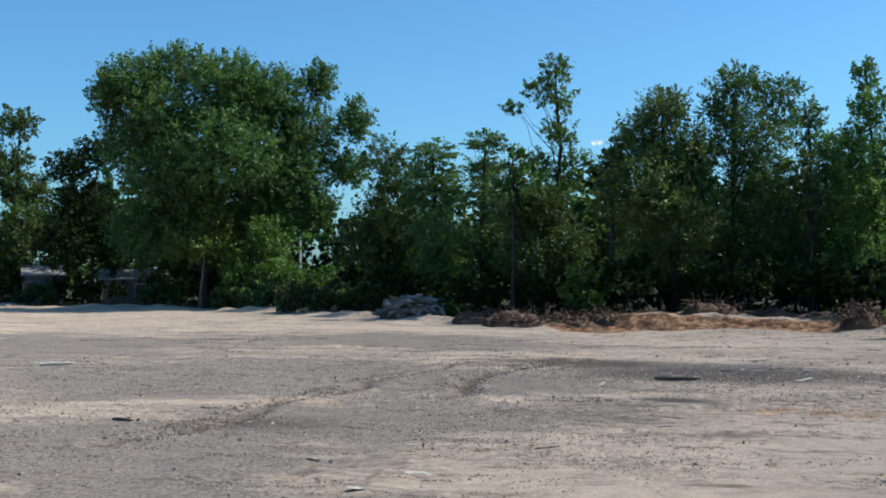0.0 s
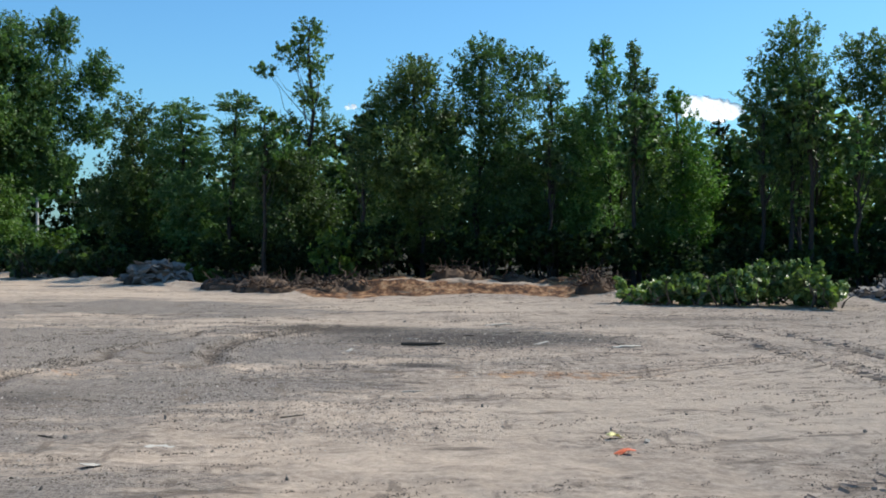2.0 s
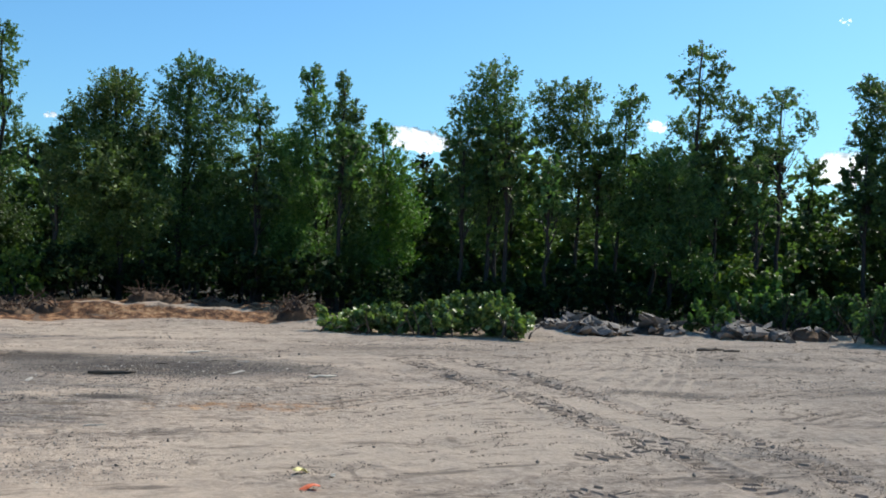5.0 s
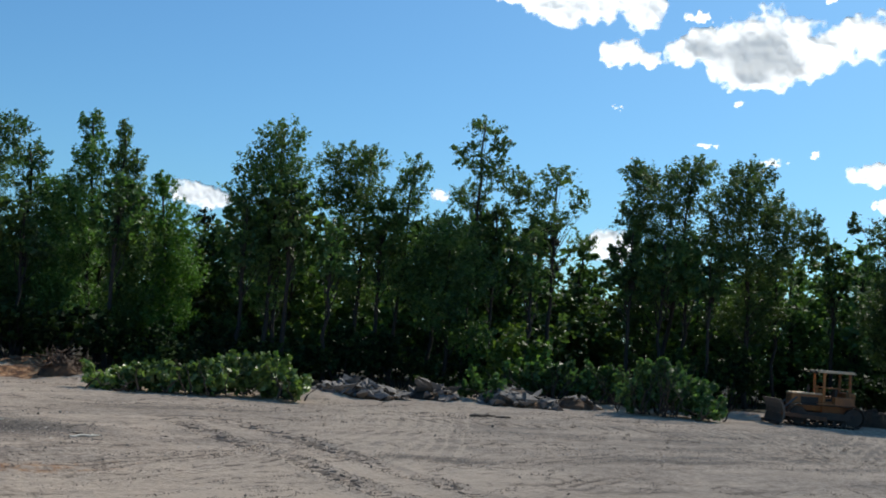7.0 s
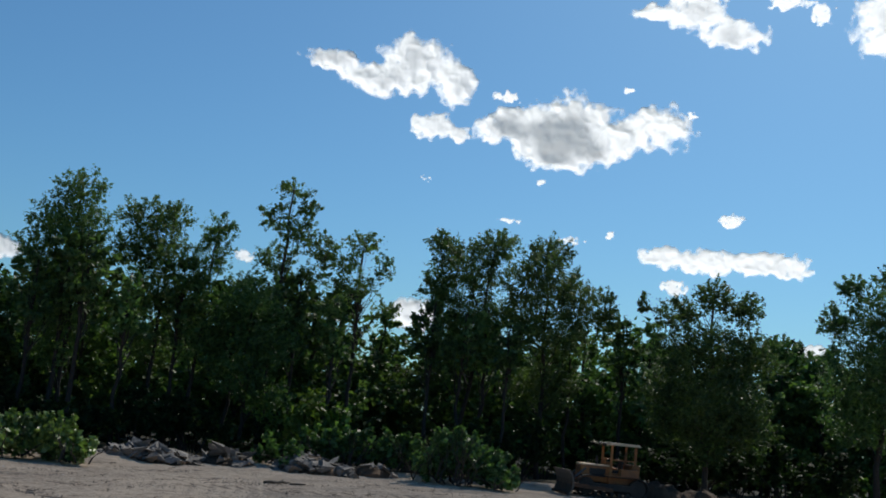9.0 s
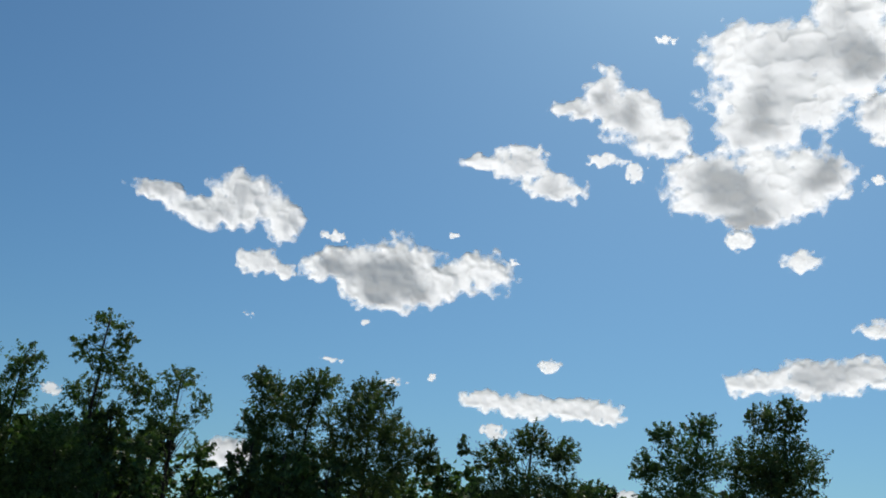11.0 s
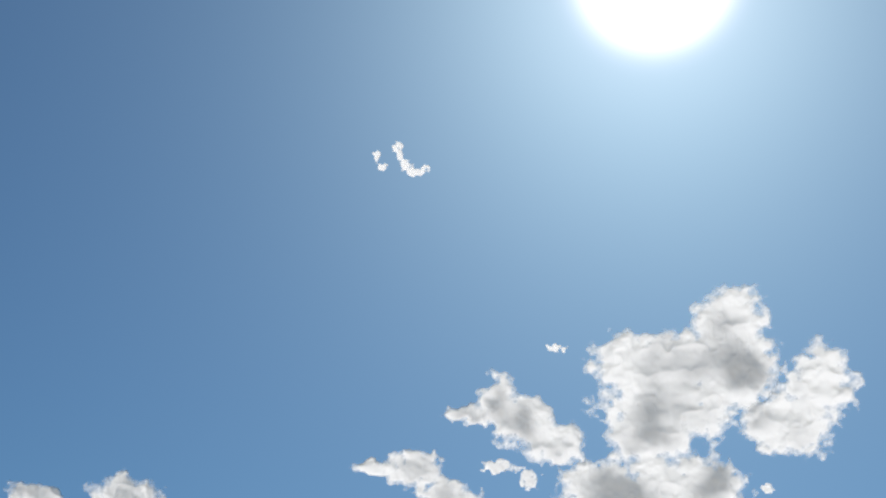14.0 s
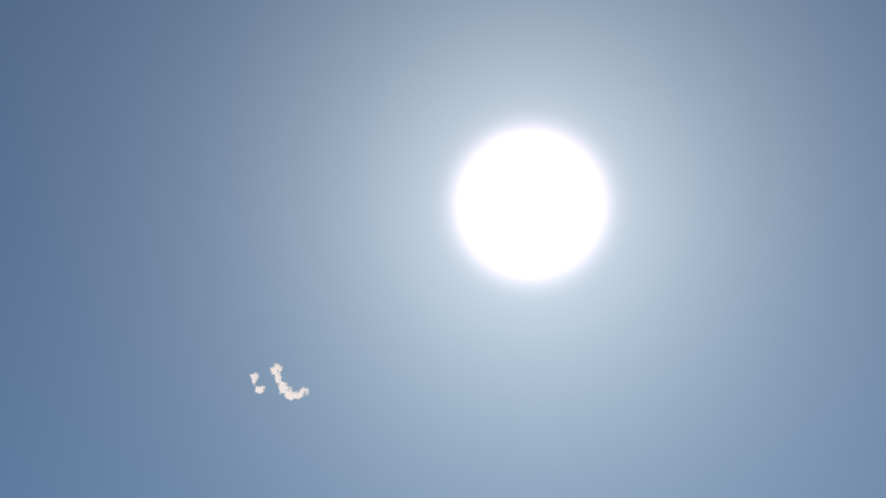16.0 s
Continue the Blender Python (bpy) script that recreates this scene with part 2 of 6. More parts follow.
def ground_material():
    """Graded dirt: sandy tan, grey gravel, orange clay, dark humus; the zones are worn into each other by noise."""
    m, nt, b = mat("graded_dirt")
    co = nt.nodes.new("ShaderNodeTexCoord").outputs["Object"]
    zone = nt.nodes.new("ShaderNodeVertexColor")
    zone.layer_name = "zone"
    wear = nt.nodes.new("ShaderNodeVertexColor")
    wear.layer_name = "wear"
    zs, ws = nt.nodes.new("ShaderNodeSeparateColor"), nt.nodes.new("ShaderNodeSeparateColor")
    nt.links.new(zone.outputs["Color"], zs.inputs[0])
    nt.links.new(wear.outputs["Color"], ws.inputs[0])
    big, mid = noise_fac(nt, 0.35, 6, 0.65, co), noise_fac(nt, 2.2, 8, 0.7, co)
    fine, grit = noise_fac(nt, 11, 8, 0.8, co), noise_fac(nt, 19, 7, 0.75, co)
    stretch = nt.nodes.new("ShaderNodeMapping")
    stretch.inputs["Scale"].default_value, stretch.inputs["Rotation"].default_value = (0.32, 2.0, 1), (0, 0, radians(-9))
    nt.links.new(co, stretch.inputs["Vector"])
    streak = noise_fac(nt, 1.0, 9, 0.72, stretch.outputs[0])
    cross = nt.nodes.new("ShaderNodeMapping")
    cross.inputs["Scale"].default_value, cross.inputs["Rotation"].default_value = (1.6, 0.4, 1), (0, 0, radians(-35))
    nt.links.new(co, cross.inputs["Vector"])
    scuff = noise_fac(nt, 1.0, 8, 0.7, cross.outputs[0])
    crumb = noise_fac(nt, 4.6, 9, 0.74, co)
    sand = ramp(nt, mid, [(0.30, (0.295, 0.238, 0.186)), (0.70, (0.44, 0.368, 0.296))])
    gravel = ramp(nt, grit, [(0.36, (0.065, 0.057, 0.05)), (0.48, (0.15, 0.134, 0.118)), (0.64, (0.27, 0.243, 0.215))])
    clay = ramp(nt, mid, [(0.38, (0.05, 0.027, 0.017)), (0.47, (0.12, 0.06, 0.032)), (0.54, (0.28, 0.15, 0.075)), (0.66, (0.46, 0.31, 0.18))])
    humus = ramp(nt, fine, [(0.3, (0.035, 0.03, 0.025)), (0.7, (0.12, 0.10, 0.085))])
    litter = ramp(nt, fine, [(0.3, (0.03, 0.028, 0.016)), (0.7, (0.10, 0.085, 0.05))])

    def worn(fac, k=0.9, src=None):
        """A zone's weight with a ragged border."""
        n = nt.nodes.new("ShaderNodeMath")
        n.operation = "MULTIPLY_ADD"
        nt.links.new(src or mid, n.inputs[0])
        n.inputs[1].default_value = k
        nt.links.new(fac, n.inputs[2])
        mr = nt.nodes.new("ShaderNodeMapRange")
        mr.inputs["From Min"].default_value, mr.inputs["From Max"].default_value = 0.5 + k * 0.43, 0.5 + k * 0.57
        nt.links.new(n.outputs[0], mr.inputs["Value"])
        return mr.outputs[0]

    # rough, crumbled stretches between smooth dusty ones
    wide = nt.nodes.new("ShaderNodeMapping")
    wide.inputs["Scale"].default_value, wide.inputs["Rotation"].default_value = (0.20, 0.62, 1), (0, 0, radians(-12))
    nt.links.new(co, wide.inputs["Vector"])
    patch = noise_fac(nt, 1.0, 7, 0.68, wide.outputs[0])
    lift = nt.nodes.new("ShaderNodeMath")
    lift.operation = "MULTIPLY_ADD"
    nt.links.new(zs.outputs[0], lift.inputs[0])
    lift.inputs[1].default_value = 0.13
    nt.links.new(patch, lift.inputs[2])
    rough_mask = ramp(nt, lift.outputs[0], [(0.44, (0, 0, 0)), (0.60, (0.9, 0.9, 0.9))])
    rough = ramp(nt, crumb, [(0.38, (0.10, 0.082, 0.068)), (0.45, (0.20, 0.166, 0.136)), (0.58, (0.35, 0.298, 0.245))])
    col = mix(nt, ramp(nt, big, [(0.4, (0, 0, 0)), (0.6, (0.5, 0.5, 0.5))]), sand, (0.25, 0.205, 0.163))
    col = mix(nt, rough_mask, col, rough)
    col = mix(nt, mul(nt, worn(zs.outputs[0], 2.0, patch), 0.9), col, gravel)
    clay = mix(nt, 1.0, clay, ramp(nt, crumb, [(0.38, (0.45, 0.42, 0.4)), (0.52, (1, 1, 1))]), "MULTIPLY")
    col = mix(nt, worn(zs.outputs[1]), col, clay)
    col = mix(nt, mul(nt, worn(ws.outputs[1], 0.7, crumb), 0.8), col, (0.37, 0.308, 0.245))
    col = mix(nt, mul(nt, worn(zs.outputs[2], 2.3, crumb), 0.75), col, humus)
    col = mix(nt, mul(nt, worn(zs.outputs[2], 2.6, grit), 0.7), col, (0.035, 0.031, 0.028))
    # wheel and cleat marks darkened in colour, for moist soil and shadow alike
    col = mix(nt, mul(nt, worn(ws.outputs[0], 1.5, crumb), 0.8), col, (0.075, 0.058, 0.045))
    col = mix(nt, ramp(nt, streak, [(0.385, (0.8, 0.8, 0.8)), (0.425, (0, 0, 0))]), col, (0.12, 0.097, 0.077))
    col = mix(nt, ramp(nt, scuff, [(0.36, (0.7, 0.7, 0.7)), (0.40, (0, 0, 0))]), col, (0.13, 0.105, 0.083))
    scrape = nt.nodes.new("ShaderNodeMapping")
    scrape.inputs["Scale"].default_value, scrape.inputs["Rotation"].default_value = (0.8, 4.0, 1), (0, 0, radians(12))
    nt.links.new(co, scrape.inputs["Vector"])
    line = noise_fac(nt, 1.0, 6, 0.66, scrape.outputs[0])
    col = mix(nt, ramp(nt, line, [(0.33, (0.7, 0.7, 0.7)), (0.40, (0, 0, 0))]), col, (0.15, 0.122, 0.098))
    col = mix(nt, 1.0, col, (1.50, 1.42, 1.33), "MULTIPLY")
    col = mix(nt, ws.outputs[2], col, litter)
    grain = ramp(nt, fine, [(0.38, (0.80, 0.80, 0.80)), (0.60, (1.1, 1.1, 1.1))])
    col = mix(nt, 1.0, col, grain, "MULTIPLY")
    pebble = nt.nodes.new("ShaderNodeTexVoronoi")
    pebble.inputs["Scale"].default_value = 9
    nt.links.new(co, pebble.inputs["Vector"])
    col = mix(nt, ramp(nt, pebble.outputs["Distance"], [(0.05, (0.5, 0.5, 0.5)), (0.10, (0, 0, 0))]), col, (0.38, 0.36, 0.33))
    nt.links.new(col, b.inputs["Base Color"])
    b.inputs["Roughness"].default_value, b.inputs["Diffuse Roughness"].default_value = 0.95, 0.8
    b.inputs["Specular IOR Level"].default_value = 0.2
    lumpy = mul(nt, mul(nt, crumb, rough_mask), 0.9)
    hsum = nt.nodes.new("ShaderNodeMath")
    hsum.operation = "MULTIPLY_ADD"
    nt.links.new(lumpy, hsum.inputs[0])
    hsum.inputs[1].default_value = 3.0
    nt.links.new(fine, hsum.inputs[2])
    bump(nt, b, hsum.outputs[0], 0.7, 0.035)
    return m


GROUND = ground_material()


# ---- geometry helpers ----
def polar(az, d, z=0.0):
    return Vector((d * math.sin(radians(az)), d * math.cos(radians(az)), z))


def mesh_from(name, verts, faces, material, smooth=False):
    me = bpy.data.meshes.new(name)
    me.from_pydata(verts, [], faces)
    me.materials.append(material)
    if smooth:
        me.shade_smooth()
    return me


def part(name, bm, material, parent, label="", smooth=False):
    me = bpy.data.meshes.new(name)
    bm.to_mesh(me)
    bm.free()
    me.materials.append(material)
    if smooth:
        me.shade_smooth()
    ob = new(name, me)
    ob.parent = parent
    return tagged(ob, label)


def box(bm, c, s, bevel=0.0, turn=None):
    r = bmesh.ops.create_cube(bm, size=1, matrix=Matrix.Translation(c) @ (turn or Matrix.Identity(4)) @ Matrix.Diagonal((*s, 1)))
    if bevel:
        edges = list({e for v in r["verts"] for e in v.link_edges})
        bmesh.ops.bevel(bm, geom=edges, offset=bevel, segments=2, affect="EDGES", profile=0.6)


def rod(bm, p0, p1, r0, r1=None, seg=10):
    p0, p1 = Vector(p0), Vector(p1)
    q = (p1 - p0).to_track_quat("Z", "Y").to_matrix().to_4x4()
    bmesh.ops.create_cone(bm, cap_ends=True, segments=seg, radius1=r0, radius2=r0 if r1 is None else r1, depth=(p1 - p0).length,
                          matrix=Matrix.Translation((p0 + p1) / 2) @ q)


def tube(verts, faces, pts, radii, sides=7):
    """Adds a tapering limb along pts to the lists."""
    start = len(verts)
    for i, (p, r) in enumerate(zip(pts, radii)):
        d = (Vector(pts[min(i + 1, len(pts) - 1)]) - Vector(pts[max(i - 1, 0)])).normalized()
        a = d.orthogonal().normalized()
        b = d.cross(a)
        for k in range(sides):
            w = 2 * math.pi * k / sides
            verts.append(tuple(Vector(p) + (a * math.cos(w) + b * math.sin(w)) * r))
    for i in range(len(pts) - 1):
        for k in range(sides):
            o, n = start + i * sides, (k + 1) % sides
            faces.append((o + k, o + n, o + sides + n, o + sides + k))
    faces.append(tuple(start + (len(pts) - 1) * sides + k for k in range(sides)))


def bent(p0, p1, n, wob, rng):
    p0, p1 = Vector(p0), Vector(p1)
    out = []
    for i in range(n + 1):
        s = i / n
        p = p0.lerp(p1, s)
        if 0 < i < n:
            p += Vector(rng.normal(0, wob, 3)) * (p1 - p0).length
        out.append(p)
    return out


def leaf_cloud(rng, blobs, count, size, lift=0.5, per=26, layered=0.0, whole=False):
    """Leaves along sprays of twigs that grow out of ellipsoids (x, y, z, rx, ry, rz); share of count by frontal size.
    lift turns the sprays upwards, layered lays them flat; whole leaves are diamonds, the others pointed blades. Returns vertices and faces."""
    w = np.array([b[3] * b[5] for b in blobs])
    w = w / w.sum()
    P = []
    for b, k in zip(blobs, (w * count).astype(int)):
        nc = max(4, k // per)
        mid, R = np.array(b[:3]), np.array(b[3:])
        u = rng.normal(size=(nc, 3))
        u /= np.linalg.norm(u, axis=1)[:, None]
        c = mid + u * rng.random((nc, 1)) ** 0.42 * R * 0.84
        way = u + 0.45 * rng.normal(size=(nc, 3)) + np.array((0, 0, lift))
        way[:, 2] *= 1 - layered
        way /= np.linalg.norm(way, axis=1)[:, None]
        long = np.clip(0.62 * R.mean(), 0.26, 1.25) * (0.45 + 0.85 * rng.random((nc, 1)))
        own = rng.integers(0, nc, k)
        s = rng.random((k, 1)) ** 0.75
        v = rng.normal(size=(k, 3))
        v /= np.linalg.norm(v, axis=1)[:, None]
        v *= rng.random((k, 1)) ** 0.5 * (0.05 + 0.27 * long[own] * (1.08 - s) ** 0.7) * np.array((1, 1, 1 - 0.6 * layered))
        p = c[own] + way[own] * long[own] * (s - 0.42) + v
        # a few leaves hang loose between the sprays
        loose = rng.random(k) < 0.10
        v = rng.normal(size=(k, 3))
        v /= np.linalg.norm(v, axis=1)[:, None]
        p[loose] = (mid + v * rng.random((k, 1)) ** 0.4 * R)[loose]
        P.append(p)
    P = np.concatenate(P)
    n = len(P)
    P[:, 2] = np.maximum(P[:, 2], 0.05 + 0.1 * rng.random(n))
    up = rng.normal(size=(n, 3)) + np.array((0, 0, 0.8))
    up /= np.linalg.norm(up, axis=1)[:, None]
    a = np.cross(up, rng.normal(size=(n, 3)))
    a /= np.linalg.norm(a, axis=1)[:, None] + 1e-9
    b = np.cross(up, a)
    s = size * (0.55 + 0.9 * rng.random((n, 1)))
    if whole:
        V = np.stack((P - a * s * 0.62, P + b * s * 0.36 + up * s * 0.10, P + a * s * 0.62, P - b * s * 0.36 + up * s * 0.10), 1)
    else:
        V = np.stack((P - a * s * 0.5 - b * s * 0.40, P + a * s * 0.68, P - a * s * 0.5 + b * s * 0.40), 1)
    F = np.arange(V.shape[1] * n).reshape(n, -1)
    V = V.reshape(-1, 3)
    return V, F


def quads(name, V, F, material):
    me = bpy.data.meshes.new(name)
    me.vertices.add(len(V))
    me.vertices.foreach_set("co", np.asarray(V, np.float32).ravel())
    me.loops.add(F.size)
    me.loops.foreach_set("vertex_index", F.astype(np.int32).ravel())
    me.polygons.add(len(F))
    me.polygons.foreach_set("loop_start", np.arange(0, F.size, F.shape[1], dtype=np.int32))
    me.materials.append(material)
    me.update(calc_edges=True)
    me.validate()
    return me


def value_noise(x, y, seed=0):
    """Smooth lattice noise in -1..1."""
    xi, yi = np.floor(x).astype(np.int64), np.floor(y).astype(np.int64)
    fx, fy = x - xi, y - yi
    fx, fy = fx * fx * (3 - 2 * fx), fy * fy * (3 - 2 * fy)

    def h(i, j):
        n = (i * 374761393 + j * 668265263 + seed * 982451653) & 0x7FFFFFFF
        n = ((n ^ (n >> 13)) * 1274126177) & 0x7FFFFFFF
        return ((n ^ (n >> 16)) & 0xFFFF) / 32767.5 - 1

    return (h(xi, yi) * (1 - fx) + h(xi + 1, yi) * fx) * (1 - fy) + (h(xi, yi + 1) * (1 - fx) + h(xi + 1, yi + 1) * fx) * fy


def fractal(x, y, octaves=4, seed=0):
    return sum(value_noise(x * 2 ** k, y * 2 ** k, seed + k) / 2 ** k for k in range(octaves))


# ---- ground ----
EDGE_AZ = [-180, -60, -32, -23, -15, -9, -4, 2, 10, 12, 22, 27, 35, 42, 47, 55, 70, 90, 180]
EDGE_D = [90, 95, 84, 72, 60, 51.5, 46.5, 46, 45.5, 45, 44, 48, 50, 50, 57, 58, 56, 60, 90]


def edge_at(az):
    return np.interp(az, EDGE_AZ, EDGE_D)


def near_line(x, y, pts):
    """Distance to a line of points and the way along it."""
    best, along, run = np.full(x.shape, 1e9), np.zeros(x.shape), 0.0
    for (x0, y0), (x1, y1) in zip(pts, pts[1:]):
        L = math.hypot(x1 - x0, y1 - y0)
        s = np.clip(((x - x0) * (x1 - x0) + (y - y0) * (y1 - y0)) / L ** 2, 0, 1)
        d = np.hypot(x - x0 - s * (x1 - x0), y - y0 - s * (y1 - y0))
        along = np.where(d < best, run + s * L, along)
        best = np.minimum(best, d)
        run += L
    return best, along


def spot(x, y, cx, cy, rx, ry, turn=0.0):
    c, s = math.cos(radians(turn)), math.sin(radians(turn))
    u, v = (x - cx) * c + (y - cy) * s, -(x - cx) * s + (y - cy) * c
    return np.clip(1.25 - np.sqrt((u / rx) ** 2 + (v / ry) ** 2), 0, 1)


CLEATED = [[(8.6, 29), (8.6, 24.9), (8.7, 21.5), (8.5, 18), (8.6, 15), (8.4, 11.5)],
           [(10.2, 30), (10.5, 26), (10.4, 22), (10.3, 17.5), (10.2, 13.5), (9.4, 10.8)]]
SCRAPED = [[(4.3, 10.6), (5.4, 11.6), (6.6, 12.4)], [(4.2, 9.9), (5.5, 10.1)], [(7.0, 14.1), (9.4, 15.6)]]
RUTS = [[(-7.6, 14.5), (-7.2, 15.7), (-6.8, 18.1), (-6.5, 20.3), (-6.2, 22.4), (-5.7, 25.4), (-5, 28)], [(-3.6, 20.6), (-3.9, 24.6), (-3.2, 27.3), (-1.8, 30.2)]]
SWIRLS = [[(16.9, 36.5), (16.6, 33), (14.2, 28.8), (11.1, 24.8)], [(19.5, 37), (18.6, 33.6), (15.5, 28.6), (12.0, 24.4)], [(20.2, 35), (17.8, 31.2), (13.8, 24.6), (10.7, 20.4)],
          [(12.2, 34), (14.6, 33), (17.6, 34.6)], [(29.6, 30.5), (28.2, 27.6), (25.6, 24.4), (23.0, 22.7)], [(42, 34.6), (35.8, 28.6), (28.8, 23.7), (25.6, 21.8)], [(29.6, 26.8), (28.3, 25.5), (26.3, 22.9)], [(31.6, 28), (29.2, 25.6), (26.0, 22.4)]]
SWEEPS = [[(-2, 20.5), (2, 20.0), (6, 21.0), (10, 23.5)], [(-2.2, 19.2), (2, 18.6), (6, 19.4), (10.5, 22)], [(-1, 23.2), (3, 22.6), (6, 23.4)], [(0, 17), (4, 17.2), (8.2, 19)],
          [(12, 20), (18, 22.5), (27, 23)], [(13, 17.5), (19, 20.5), (30, 20.8)], [(12, 31), (18, 31), (26, 30)], [(18, 27), (26, 28.5), (36, 28)], [(20, 24.2), (30, 25), (40, 27)], [(24, 21.6), (32, 22.3), (41, 24)], [(30, 31), (37, 31.5), (44, 31)]]


def curved(line, n=5):
    """The line rounded off through its points."""
    p = [line[0]] + list(line) + [line[-1]]
    out = []
    for a, b, c, d in zip(p, p[1:], p[2:], p[3:]):
        for k in range(n):
            t = k / n
            out.append(tuple(0.5 * (2 * b[i] + (c[i] - a[i]) * t + (2 * a[i] - 5 * b[i] + 4 * c[i] - d[i]) * t ** 2 + (3 * b[i] - a[i] - 3 * c[i] + d[i]) * t ** 3) for i in (0, 1)))
    return out + [line[-1]]


SWIRLS, SWEEPS, CLEATED = [curved(q) for q in SWIRLS], [curved(q, 3) for q in SWEEPS], [curved(q, 3) for q in CLEATED]


def ground_height(x, y):
    d = np.hypot(x, y)
    az = np.degrees(np.arctan2(x, y))
    e = edge_at(az)
    z = 0.05 * fractal(x * 0.25, y * 0.25, 3, 3) + 0.022 * fractal(x * 1.6, y * 1.6, 3, 9)
    z = z + 0.007 * value_noise(x * 6, y * 6, 21) + 0.02 * np.clip(fractal(x * 0.4, y * 0.8, 2, 23), 0, 1) * value_noise(x * 2.6, y * 3.4, 24)
    for line in CLEATED:
        q, s = near_line(x, y, line)
        band = np.clip(1 - (q / 0.34) ** 4, 0, 1)
        z = z + band * -0.03 + 0.03 * np.exp(-((q - 0.40) / 0.08) ** 2)
    for line in SCRAPED:
        q, s = near_line(x, y, line)
        band = np.clip(1 - (q / 0.42) ** 4, 0, 1)
        z = z + band * -0.02
    for line in RUTS:
        q, s = near_line(x + 0.25 * value_noise(x, y, 5), y, line)
        z = z - 0.06 * np.exp(-(q / 0.22) ** 2) + 0.04 * np.exp(-((q - 0.42) / 0.16) ** 2)
    for line in SWEEPS:
        q, s = near_line(x + 0.3 * value_noise(x * 0.5, y * 0.5, 6), y, line)
        z = z - 0.022 * np.exp(-(q / 0.8) ** 2) * np.cos(q * 2 * math.pi / 0.36)
    # the bank at the edge of the lot, and the cut clay bank
    lump = 0.6 + 0.55 * fractal(x * 0.45, y * 0.45, 3, 31)
    z = z + 0.32 * np.clip(lump, 0, 2) * np.exp(-((d - e) / 1.5) ** 2)
    pit = np.clip((az + 4.5) / 2.5, 0, 1) * np.clip((11.0 - az) / 1.2, 0, 1)
    rise = np.clip((d - 46.6 - 0.7 * fractal(x * 0.4, y * 0.2, 3, 41)) / 1.3, 0, 1)
    z = z + pit * rise * np.clip(1 - (d - 51) / 3, 0, 1) * (0.40 + 0.16 * fractal(x * 0.6, y * 0.6, 3, 44) + 0.06 * fractal(x * 2.3, y * 2.3, 3, 47) + 0.22 * np.exp(-((az - 3.2) / 1.8) ** 2))
    z = z - pit * 0.22 * np.exp(-((d - 46) / 1.3) ** 2)
    wood = np.clip((d - e - 3) / 8, 0, 1)
    z = z + wood * 0.25 * fractal(x * 0.2, y * 0.2, 3, 51)
    return np.where(d > 130, z * 0.3, z)


